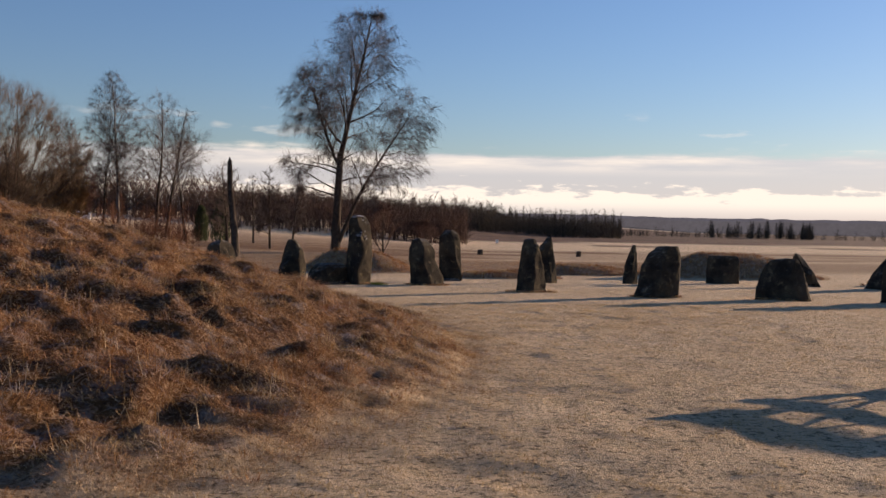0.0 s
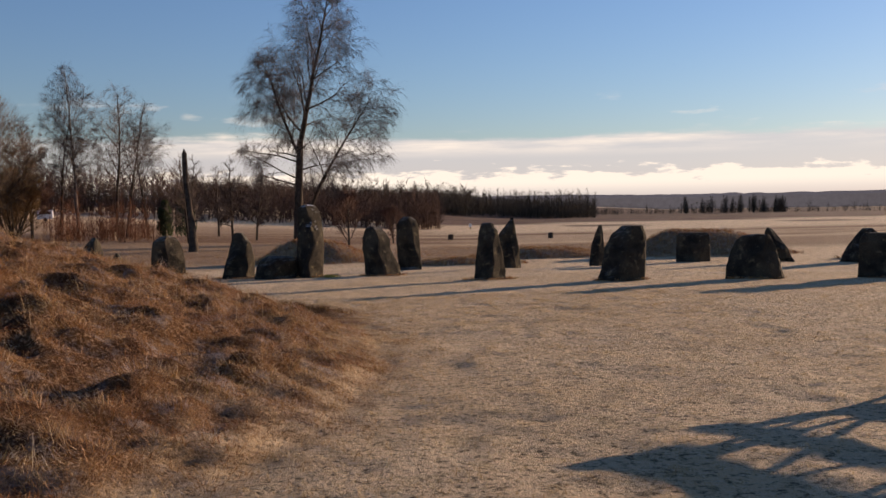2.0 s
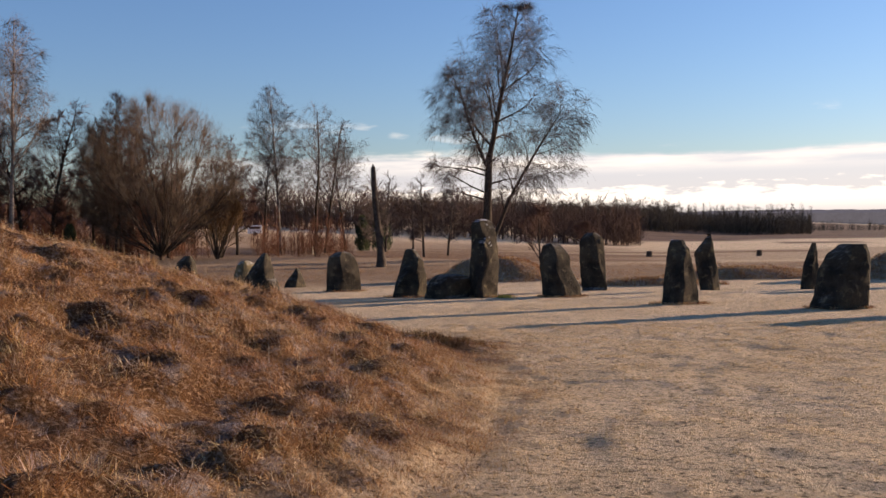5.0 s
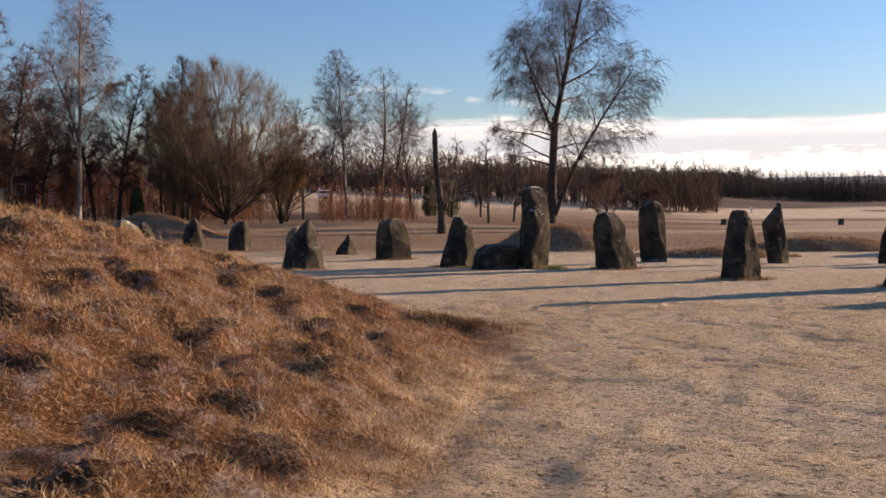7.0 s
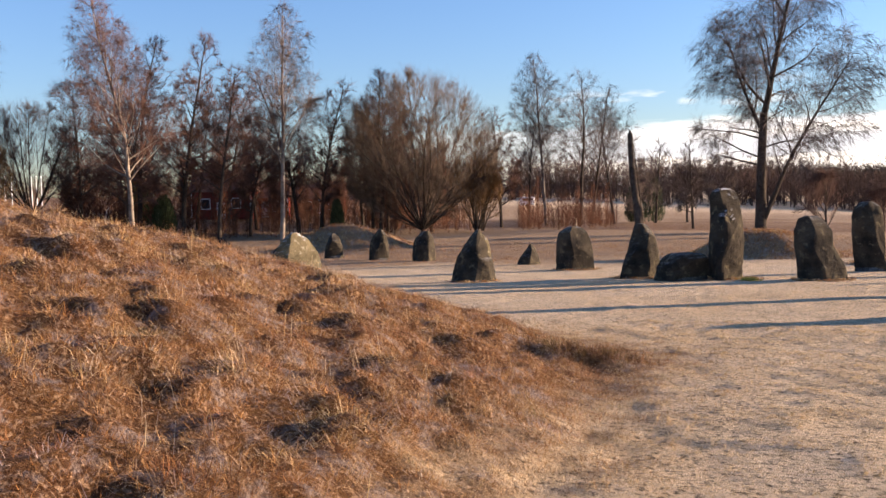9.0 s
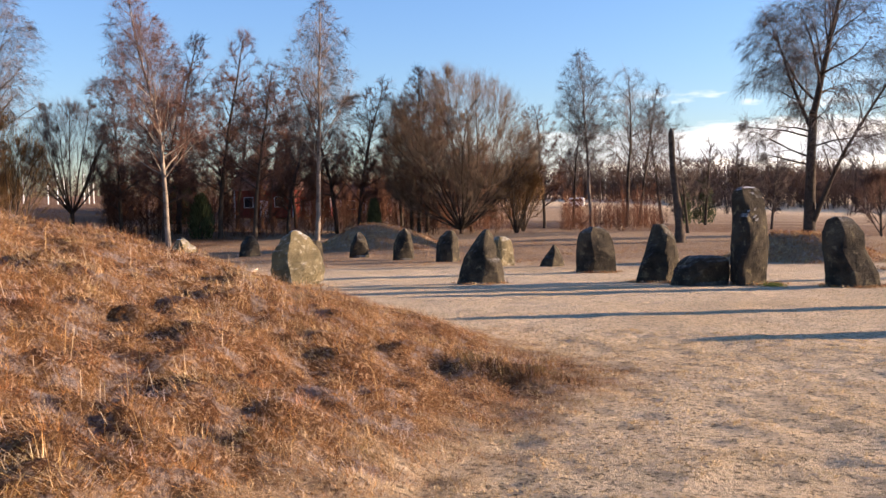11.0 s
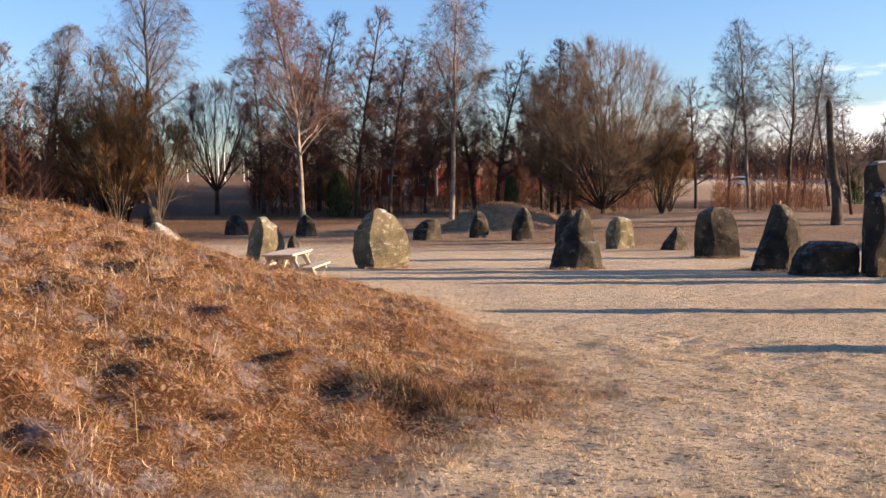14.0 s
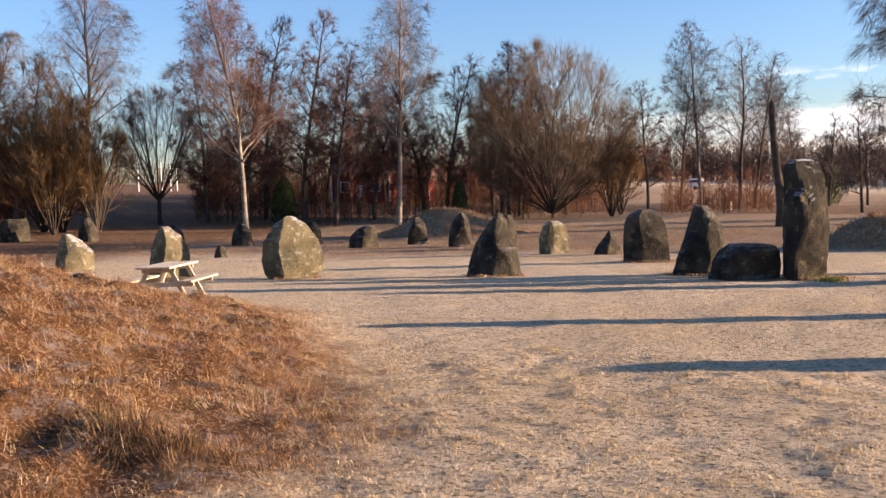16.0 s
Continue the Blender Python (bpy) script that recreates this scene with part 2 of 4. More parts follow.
def ground_material():
    """Frosted lawn, dry rough grass, ploughed and pale fields, chosen by the sheet's own attributes."""
    m = bpy.data.materials.new("ground_cover")
    m.use_nodes = True
    n, l = m.node_tree.nodes, m.node_tree.links
    b = n["Principled BSDF"]
    b.inputs["Roughness"].default_value, b.inputs["Specular IOR Level"].default_value = 0.95, 0.1
    co = n.new("ShaderNodeTexCoord").outputs["Object"]

    def tex(sc, det, ro=0.65):
        t = n.new("ShaderNodeTexNoise")
        t.inputs["Scale"].default_value, t.inputs["Detail"].default_value, t.inputs["Roughness"].default_value = sc, det, ro
        l.new(co, t.inputs["Vector"])
        return t.outputs["Fac"]

    def ramp(v, lo, hi):
        r = n.new("ShaderNodeMapRange")
        r.inputs[1].default_value, r.inputs[2].default_value = lo, hi
        l.new(v, r.inputs[0])
        return r.outputs[0]

    def mix(a, c, fac):
        x = n.new("ShaderNodeMix")
        x.data_type = "RGBA"
        for key, v in (("A", a), ("B", c)):
            if isinstance(v, tuple):
                x.inputs[key].default_value = (*v, 1)
            else:
                l.new(v, x.inputs[key])
        l.new(fac, x.inputs["Factor"])
        return x.outputs["Result"]

    def attr(name):
        a = n.new("ShaderNodeAttribute")
        a.attribute_name = name
        return a.outputs["Fac"]

    t_big, t_mid, t_fine = tex(0.35, 4), tex(3.0, 5), tex(22, 5, 0.75)
    lawn = mix((0.70, 0.51, 0.30), (0.80, 0.62, 0.41), ramp(t_big, 0.35, 0.65))
    lawn = mix(lawn, (0.42, 0.32, 0.18), ramp(t_mid, 0.53, 0.74))
    lawn = mix(lawn, (0.80, 0.67, 0.49), ramp(t_fine, 0.50, 0.72))
    lawn = mix(lawn, (0.46, 0.35, 0.21), ramp(tex(11, 5, 0.7), 0.58, 0.74))
    lawn = mix(lawn, (0.14, 0.105, 0.062), ramp(tex(15, 5, 0.75), 0.51, 0.62))
    dry = mix((0.085, 0.037, 0.016), (0.20, 0.10, 0.038), ramp(t_mid, 0.35, 0.65))
    straw = n.new("ShaderNodeTexNoise")
    straw.inputs["Scale"].default_value, straw.inputs["Detail"].default_value, straw.inputs["Distortion"].default_value = 9.0, 6, 3.5
    l.new(co, straw.inputs["Vector"])
    dry = mix(dry, (0.42, 0.27, 0.16), ramp(straw.outputs["Fac"], 0.52, 0.68))
    dry = mix(dry, (0.30, 0.25, 0.23), ramp(tex(3.1, 5, 0.75), 0.52, 0.70))
    dry = mix(dry, (0.06, 0.03, 0.018), ramp(straw.outputs["Fac"], 0.42, 0.30))
    plough = mix((0.11, 0.066, 0.045), (0.16, 0.10, 0.068), ramp(tex(0.05, 3), 0.4, 0.6))
    col = mix(lawn, dry, attr("rough_grass"))
    col = mix(col, plough, attr("ploughed"))
    l.new(col, b.inputs["Base Color"])
    bp = n.new("ShaderNodeBump")
    bp.inputs["Strength"].default_value, bp.inputs["Distance"].default_value = 1.0, 0.10
    ad = n.new("ShaderNodeMath")
    l.new(t_mid, ad.inputs[0])
    l.new(t_fine, ad.inputs[1])
    l.new(ad.outputs[0], bp.inputs["Height"])
    l.new(bp.outputs[0], b.inputs["Normal"])
    return m


M_GROUND = ground_material()


# ---------------------------------------------------------------- terrain
def sm(a, b, v):
    u = np.clip((np.asarray(v, float) - a) / (b - a), 0, 1)
    return u * u * (3 - 2 * u)


def lie(x, y):
    """The broad lie of the land: falling gently to the fields, a low rise towards the wood."""
    q = -0.342 * x + 0.9397 * y
    z = np.interp(q, (-4000, -40, -30, 7.6, 26.7, 43.2, 65.2, 142, 208, 5000), (1.0, 1.0, 0.8118, -0.206, -0.889, -1.267, -1.597, -2.73, -3.0, -3.0))
    return z + 1.1 * sm(49, 110, q) * sm(11, -28, x) * sm(350, 200, q) + 3.8 * sm(66, 142, 0.3 * y - x) * sm(600, 300, 0.3 * y - x) + 4.4 * sm(110, 250, 0.3 * y - x) * sm(900, 600, 0.3 * y - x)


def barrow_r(x, y):
    """1 at the foot of the large grave mound, 0 on its crown."""
    dx, dy, th = x + 9.97, y - 15.64, 0.36
    u, v = dx * math.cos(th) + dy * math.sin(th), -dx * math.sin(th) + dy * math.cos(th)
    return np.sqrt((u / 9.86) ** 2 + (v / 13.91) ** 2)


# low mounds: x, y, radius along, radius across, turn, height
LOW_MOUNDS = [(-5.0, 56.2, 4.2, 2.9, 0.1, 1.2), (16.6, 54.6, 5.6, 3.2, -0.2, 1.3), (-34.0, 63.9, 5.4, 3.4, 0.5, 1.35), (8.04, 56.78, 5.5, 2.75, 0.1, 0.5), (22.21, 45.33, 2.2, 1.1, 0.2, 0.45), (2.59, 49.69, 3.85, 1.76, 0.0, 0.28)]


def low_r(x, y):
    best = np.full(np.shape(x), 9.0)
    h = np.zeros(np.shape(x))
    for cx, cy, a, b, th, hh in LOW_MOUNDS:
        u, v = (x - cx) * math.cos(th) + (y - cy) * math.sin(th), -(x - cx) * math.sin(th) + (y - cy) * math.cos(th)
        r = np.sqrt((u / a) ** 2 + (v / b) ** 2)
        h = h + hh * (1 - sm(0.2, 1.0, r)) * (0.75 + 0.5 * vnoise(x, y, 0.55, 61))
        best = np.minimum(best, r)
    return best, h


def wob(x, y, k, seed=0.0):
    return np.sin(x * k * 1.3 + seed) * np.cos(y * k * 1.7 + 2.1 * seed) + 0.5 * np.sin((x + y) * k * 2.9 + seed) + 0.35 * np.cos((x * 1.9 - y * 2.3) * k * 2.3 + seed)


def vnoise(x, y, k, seed=0):
    """Smooth random values from 0 to 1 on a grid of 1 / k metres."""
    u, v = np.asarray(x, float) * k, np.asarray(y, float) * k
    i, j = np.floor(u).astype(np.int64), np.floor(v).astype(np.int64)
    fu, fv = u - i, v - j
    fu, fv = fu * fu * (3 - 2 * fu), fv * fv * (3 - 2 * fv)

    def h(a, c):
        n = (a * 374761393 + c * 668265263 + seed * 982451653) & 0xFFFFFFFF
        n = ((n ^ (n >> 13)) * 1274126177) & 0xFFFFFFFF
        return ((n ^ (n >> 16)) & 0xFFFF) / 65535.0

    return (h(i, j) * (1 - fu) + h(i + 1, j) * fu) * (1 - fv) + (h(i, j + 1) * (1 - fu) + h(i + 1, j + 1) * fu) * fv


def tussock(x, y):
    """How high the rough grass bulges, 0 to 1."""
    return 0.45 * vnoise(x, y, 1.6, 3) + 0.55 * vnoise(x, y, 4.6, 4)


def rough_edge(x, y):
    """Below 1 where the grass is left uncut."""
    spur = 0.135 * np.exp(-((x + 1.2) ** 2 + (y - 21.8) ** 2) / 10)
    return barrow_r(x, y) - spur + 0.05 * (vnoise(x, y, 0.8, 5) - 0.5) + 0.03 * (vnoise(x, y, 3.0, 6) - 0.5)


def ground_z(x, y):
    x, y = np.asarray(x, float), np.asarray(y, float)
    r = barrow_r(x, y)
    rr = np.sqrt(r * r + 0.012)
    hill = 2.70 * np.clip(1 - rr ** 1.11, 0, None) * (1 - 0.45 * sm(21, 27, y + 0.35 * (x + 8)))
    hill = hill + 0.01 * np.clip(-0.342 * x + 0.9397 * y - 7.6, 0, 19) * sm(1.1, 0.75, r)
    near = sm(90, 40, np.hypot(x, y - 20))
    lumps = 0.012 * wob(x, y, 0.6) * near + 0.42 * (tussock(x, y) - 0.5) * sm(1.03, 0.88, r) * near + (0.022 * (vnoise(x, y, 4.6, 8) - 0.5) - 0.018 * sm(0.72, 0.92, vnoise(x, y, 1.7, 19))) * near
    tuft = 0.15 * np.exp(-(((x + 1.25) / 0.75) ** 2 + ((y - 20.3) / 0.4) ** 2))
    return lie(x, y) + hill + lumps + tuft + low_r(x, y)[1]


def gz(x, y):
    return float(ground_z(x, y))


def axis(lo, hi, step, far, mid_lo, mid_hi, grow=1.13):
    """Grid lines: fine from lo to hi, half a metre apart on to mid_lo and mid_hi, then ever wider."""
    mid = list(np.arange(lo, hi + step / 2, step))

    def outward(edge, limit):
        out, d, p = [], step, edge
        while p < far:
            d = min(d * grow, 0.45) if p < limit else d * grow
            p += d
            out.append(p)
        return out

    left, right = outward(-lo, -mid_lo), outward(hi, mid_hi)
    return np.array([-v for v in left[::-1]] + mid + right)


def build_ground():
    xs, ys = axis(-9, 7, 0.10, 3500, -46, 28), axis(3.5, 26, 0.10, 3500, 3.5, 72)
    gx, gy = np.meshgrid(xs, ys, indexing="ij")
    z = ground_z(gx, gy)
    co = np.stack([gx, gy, z], -1).reshape(-1, 3)
    i = np.arange(len(xs) * len(ys)).reshape(len(xs), len(ys))
    f = np.stack([i[:-1, :-1], i[1:, :-1], i[1:, 1:], i[:-1, 1:]], -1).reshape(-1, 4)
    me = bpy.data.meshes.new("ground")
    me.from_pydata(co.tolist(), [], f.tolist())
    me.polygons.foreach_set("use_smooth", np.ones(len(f), bool))
    x, y = co[:, 0], co[:, 1]
    q = -0.342 * x + 0.9397 * y
    rough = sm(1.04, 0.91, rough_edge(x, y) + 0.07 * (vnoise(x, y, 5.0, 63) - 0.5)) * (np.hypot(x + 10, y - 15) < 40)
    rough = np.maximum(rough, sm(1.1, 0.8, low_r(x, y)[0]) * 0.8)
    rough = np.maximum(rough, sm(45.5, 58.5, q + 5 * (vnoise(x, y, 0.16, 31) - 0.5) + 3 * (vnoise(x, y, 0.6, 32) - 0.5)) * sm(87, 74, q) * 0.78)
    rough = np.maximum(rough, sm(80, 90, q) * sm(158, 140, q) * sm(1200, 600, x) * (0.45 + 0.5 * sm(0.35, 0.6, vnoise(x, y * 2.5, 0.05, 51))))
    rough = np.maximum(rough, sm(14, -6, x) * sm(65, 76, q) * sm(200, 165, q) * 0.68)
    rough = np.maximum(rough, sm(-33, -44, x + 0.4 * (y - 43)))
    plough = np.maximum(sm(206, 207, q) * sm(214, 213, q), sm(254, 261, q) * sm(1500, 1300, q)) * sm(-40, -10, x)
    for name, v in (("rough_grass", rough), ("ploughed", plough)):
        me.attributes.new(name, "FLOAT", "POINT").data.foreach_set("value", v.astype(np.float32))
    me.materials.append(M_GROUND)
    return tagged(new("ground", me), "frosted winter meadow with a dry grassy grave mound and far fields", "ground", kind="structure")


ground = build_ground()


# ---------------------------------------------------------------- helpers for things
def part(name, bm, mat, parent=None, label="", smooth=False):
    me = bpy.data.meshes.new(name)
    bm.to_mesh(me)
    bm.free()
    for p in me.polygons:
        p.use_smooth = smooth
    me.materials.append(mat)
    ob = new(name, me)
    ob.parent = parent
    return tagged(ob, label)


def mesh_object(name, verts, faces, mat, parent=None, label="", smooth=False):
    me = bpy.data.meshes.new(name)
    me.from_pydata(verts, [], faces)
    if smooth:
        me.polygons.foreach_set("use_smooth", np.ones(len(me.polygons), bool))
    me.materials.append(mat)
    ob = new(name, me)
    ob.parent = parent
    return tagged(ob, label)


def thing(name, m, label, category, group="", kind=""):
    e = new(name)
    e.empty_display_size = 0.2
    e.matrix_world = m
    return tagged(e, label, category, group, kind)


# ---------------------------------------------------------------- standing stones
def standing_stone(x, y, az, width, depth, height, profile, seed, label, mat=None, flat=2.3, cut=0.06, sink=0.15, knock=12, ledge=None, broad=None):
    """A raised boulder. profile: rows of (height share, left share, right share) of its outline, seen along az; it is lofted, knocked into facets and roughened."""
    rng = random.Random(seed)
    hs = [p[0] for p in profile]
    le, ri = [p[1] for p in profile], [p[2] for p in profile]
    rings, sides = 30, 40
    corners = [(radians(a + rng.uniform(-10, 10)), rng.uniform(0.72, 0.86) - less) for a, less in ((-34, 0.05), (-140, 0), (42, 0), (140, 0))]
    if broad:  # one large split face: its bearing and how deep it cuts
        corners[0] = (radians(broad[0]), broad[1])
    off = Vector((rng.uniform(-50, 50), rng.uniform(-50, 50), rng.uniform(-50, 50)))
    bm = bmesh.new()
    loops = []
    for k in range(rings + 1):
        s = k / rings
        l, r = float(np.interp(s, hs, le)), float(np.interp(s, hs, ri))
        cx, hw = (l + r) / 2 * width, max(0.02, (r - l) / 2 * width)
        hd = depth / 2 * (0.55 + 0.45 * min(1.0, hw / (width * 0.5))) * (1 - 0.22 * s ** 3)
        ring = []
        for j in range(sides):
            a = 2 * math.pi * j / sides
            c, sn = math.cos(a), math.sin(a)
            px = cx + hw * math.copysign(abs(c) ** (2 / flat), c)
            py = hd * math.copysign(abs(sn) ** (2 / flat), sn)
            p = Vector((px, py, s * height))
            for fa, fd in corners:
                over = (p.x - cx) / hw * math.cos(fa) + p.y / max(hd, 0.02) * math.sin(fa) - fd
                if over > 0:
                    p.x -= math.cos(fa) * over * hw
                    p.y -= math.sin(fa) * over * hd
            nz = noise.noise(p * 1.5 + off) * cut * 1.5
            out = Vector((p.x - cx, p.y, 0))
            if out.length > 1e-4:
                p += out.normalized() * nz
            if ledge and p.y < 0:  # the face towards the meadow breaks back above a ledge
                p.y *= 1 - ledge[1] * min(1.0, max(0.0, (s - ledge[0]) / 0.05))
            if k == 0:
                p.z = -sink
            ring.append(p)
        lo, hi = min(p.x for p in ring), max(p.x for p in ring)
        for p in ring:
            p.x = cx - hw + (p.x - lo) / (hi - lo) * 2 * hw
        ring = [bm.verts.new(p) for p in ring]
        loops.append(ring)
    for a, b in zip(loops, loops[1:]):
        for j in range(sides):
            bm.faces.new((a[j], a[(j + 1) % sides], b[(j + 1) % sides], b[j]))
    bm.faces.new(loops[0][::-1])
    top = loops[-1]
    mid = sum((v.co for v in top), Vector()) / sides
    tv = bm.verts.new(mid + Vector((0, 0, 0.004 * height)))
    for j in range(sides):
        bm.faces.new((top[j], top[(j + 1) % sides], tv))
    # split faces: whatever stands past a plane is knocked back onto it
    for f in range(knock):
        a, tl = rng.uniform(0, 6.283), rng.gauss(0.08, 0.2)
        nv = Vector((math.cos(a) * math.cos(tl), math.sin(a) * math.cos(tl), math.sin(tl)))
        zc = rng.uniform(0.25, 0.9) * height
        reach = [v.co.dot(nv) for v in bm.verts if abs(v.co.z - zc) < 0.3 * height]
        lim = max(reach) - rng.uniform(0.02, 0.09) * min(width, depth)
        for v in bm.verts:
            over = v.co.dot(nv) - lim
            if over > 0 and v.co.z > 0.02:
                v.co -= nv * over * 0.92
    for k, ring in enumerate(loops):
        s = k / rings
        l, r = float(np.interp(s, hs, le)) * width, float(np.interp(s, hs, ri)) * width
        lo, hi = min(v.co.x for v in ring), max(v.co.x for v in ring)
        if hi - lo > 0.02:
            for v in ring:
                v.co.x += 0.8 * (l + (v.co.x - lo) / (hi - lo) * max(0.04, r - l) - v.co.x)
    for v in bm.verts:
        p = v.co
        q = noise.noise(p * 5 + off) * cut * 0.35 + noise.noise(p * 13 + off) * cut * 0.25
        v.co = p + Vector((p.x, p.y, 0.3)).normalized() * q
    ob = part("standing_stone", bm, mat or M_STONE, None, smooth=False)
    ob.matrix_world = pose(x, y, gz(x, y), 0, 0, az)
    return tagged(ob, label, "standing stone", "standing stones of the ship setting")


ST = standing_stone
DARK = "dark lichened granite standing stone, lit along one edge"
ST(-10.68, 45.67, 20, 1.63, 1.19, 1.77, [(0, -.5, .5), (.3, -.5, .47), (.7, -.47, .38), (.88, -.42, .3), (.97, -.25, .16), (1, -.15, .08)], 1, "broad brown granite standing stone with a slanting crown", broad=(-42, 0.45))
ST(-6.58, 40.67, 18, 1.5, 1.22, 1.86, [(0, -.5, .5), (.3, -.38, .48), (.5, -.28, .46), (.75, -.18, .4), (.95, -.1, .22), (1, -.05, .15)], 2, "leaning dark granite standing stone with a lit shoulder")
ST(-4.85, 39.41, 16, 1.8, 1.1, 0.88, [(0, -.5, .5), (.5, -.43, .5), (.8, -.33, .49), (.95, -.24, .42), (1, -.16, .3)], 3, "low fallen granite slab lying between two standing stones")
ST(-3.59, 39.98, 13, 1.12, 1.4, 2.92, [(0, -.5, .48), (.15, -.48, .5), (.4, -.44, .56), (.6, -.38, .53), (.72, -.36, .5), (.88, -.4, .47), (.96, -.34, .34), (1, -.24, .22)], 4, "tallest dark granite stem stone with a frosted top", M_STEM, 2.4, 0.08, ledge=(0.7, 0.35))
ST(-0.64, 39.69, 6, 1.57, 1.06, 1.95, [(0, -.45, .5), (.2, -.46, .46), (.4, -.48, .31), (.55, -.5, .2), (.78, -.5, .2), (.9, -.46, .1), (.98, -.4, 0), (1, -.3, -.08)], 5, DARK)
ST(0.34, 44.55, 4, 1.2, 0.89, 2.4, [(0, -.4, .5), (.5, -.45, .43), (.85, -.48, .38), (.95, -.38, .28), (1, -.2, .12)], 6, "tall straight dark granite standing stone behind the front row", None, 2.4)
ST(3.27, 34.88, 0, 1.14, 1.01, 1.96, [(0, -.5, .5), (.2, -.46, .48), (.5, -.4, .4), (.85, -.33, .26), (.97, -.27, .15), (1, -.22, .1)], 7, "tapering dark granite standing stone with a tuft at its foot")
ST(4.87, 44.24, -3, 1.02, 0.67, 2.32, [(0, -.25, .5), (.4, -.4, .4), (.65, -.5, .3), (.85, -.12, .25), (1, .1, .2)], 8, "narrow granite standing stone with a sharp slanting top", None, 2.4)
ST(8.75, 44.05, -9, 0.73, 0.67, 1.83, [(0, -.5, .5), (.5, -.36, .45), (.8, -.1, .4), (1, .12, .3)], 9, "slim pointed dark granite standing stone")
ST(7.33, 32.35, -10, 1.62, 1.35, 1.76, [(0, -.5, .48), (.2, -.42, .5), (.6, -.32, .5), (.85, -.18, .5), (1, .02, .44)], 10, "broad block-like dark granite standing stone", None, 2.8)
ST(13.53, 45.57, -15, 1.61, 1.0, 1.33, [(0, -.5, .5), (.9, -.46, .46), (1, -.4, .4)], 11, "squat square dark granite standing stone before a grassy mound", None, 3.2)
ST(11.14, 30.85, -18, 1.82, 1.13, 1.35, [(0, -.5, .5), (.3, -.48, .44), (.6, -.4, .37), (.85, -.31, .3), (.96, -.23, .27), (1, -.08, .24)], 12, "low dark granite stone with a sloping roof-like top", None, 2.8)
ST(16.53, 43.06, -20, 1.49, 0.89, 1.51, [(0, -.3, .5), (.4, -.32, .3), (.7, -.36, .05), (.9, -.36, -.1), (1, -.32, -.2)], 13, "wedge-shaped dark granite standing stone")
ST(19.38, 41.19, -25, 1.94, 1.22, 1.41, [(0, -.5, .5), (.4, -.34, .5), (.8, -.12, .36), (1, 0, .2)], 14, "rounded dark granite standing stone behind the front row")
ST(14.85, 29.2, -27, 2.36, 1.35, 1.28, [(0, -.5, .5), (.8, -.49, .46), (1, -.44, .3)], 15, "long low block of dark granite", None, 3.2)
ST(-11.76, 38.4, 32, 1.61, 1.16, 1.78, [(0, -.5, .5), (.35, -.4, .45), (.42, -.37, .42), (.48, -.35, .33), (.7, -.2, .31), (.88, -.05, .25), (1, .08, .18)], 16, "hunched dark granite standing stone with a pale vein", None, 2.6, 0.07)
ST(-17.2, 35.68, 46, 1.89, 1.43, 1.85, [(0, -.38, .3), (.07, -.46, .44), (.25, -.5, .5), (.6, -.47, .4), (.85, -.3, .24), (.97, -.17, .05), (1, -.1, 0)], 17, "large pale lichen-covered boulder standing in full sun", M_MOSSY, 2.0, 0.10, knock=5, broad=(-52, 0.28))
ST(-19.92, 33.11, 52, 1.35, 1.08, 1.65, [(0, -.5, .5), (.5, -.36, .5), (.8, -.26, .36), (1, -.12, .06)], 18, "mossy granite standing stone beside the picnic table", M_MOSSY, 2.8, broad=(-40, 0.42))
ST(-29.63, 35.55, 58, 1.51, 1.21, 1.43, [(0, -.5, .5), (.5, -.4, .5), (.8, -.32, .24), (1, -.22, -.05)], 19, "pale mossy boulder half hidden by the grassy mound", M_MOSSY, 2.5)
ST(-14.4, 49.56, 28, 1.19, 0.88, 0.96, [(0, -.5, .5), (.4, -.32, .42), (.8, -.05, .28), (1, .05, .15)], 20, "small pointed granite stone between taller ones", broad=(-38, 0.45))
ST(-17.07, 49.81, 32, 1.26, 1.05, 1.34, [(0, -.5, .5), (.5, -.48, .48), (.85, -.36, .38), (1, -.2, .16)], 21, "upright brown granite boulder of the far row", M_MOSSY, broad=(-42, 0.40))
ST(-21.82, 52.88, 30, 1.31, 0.97, 1.58, [(0, -.5, .5), (.5, -.45, .46), (.8, -.3, .42), (1, -.02, .25)], 22, "dark granite standing stone of the far row")
ST(-25.16, 53.75, 37, 1.25, 0.95, 1.7, [(0, -.5, .5), (.5, -.42, .44), (.8, -.22, .36), (1, .02, .15)], 23, "pointed granite standing stone of the far row")
ST(-29.07, 55.05, 40, 1.2, 0.88, 1.43, [(0, -.5, .5), (.5, -.42, .42), (.85, -.22, .28), (1, -.08, .1)], 24, "dark granite standing stone of the far row")
ST(-30.5, 52.3, 43, 1.6, 1.03, 1.11, [(0, -.5, .5), (.5, -.44, .48), (.85, -.2, .46), (1, 0, .34)], 25, "low broad granite stone of the far row")
ST(-37.64, 55.18, 45, 1.39, 1.01, 1.27, [(0, -.5, .5), (.6, -.4, .44), (1, -.1, .2)], 26, "low dark granite stone of the far row")
ST(-40.54, 52.37, 50, 1.35, 0.96, 1.32, [(0, -.5, .5), (.6, -.4, .4), (.9, -.2, .15), (1, -.1, 0)], 27, "dark granite stone standing before a leaning birch")
ST(-31.44, 43.82, 50, 0.6, 0.49, 0.56, [(0, -.5, .5), (.6, -.4, .42), (1, -.1, .15)], 28, "small granite boulder in the frosted grass")
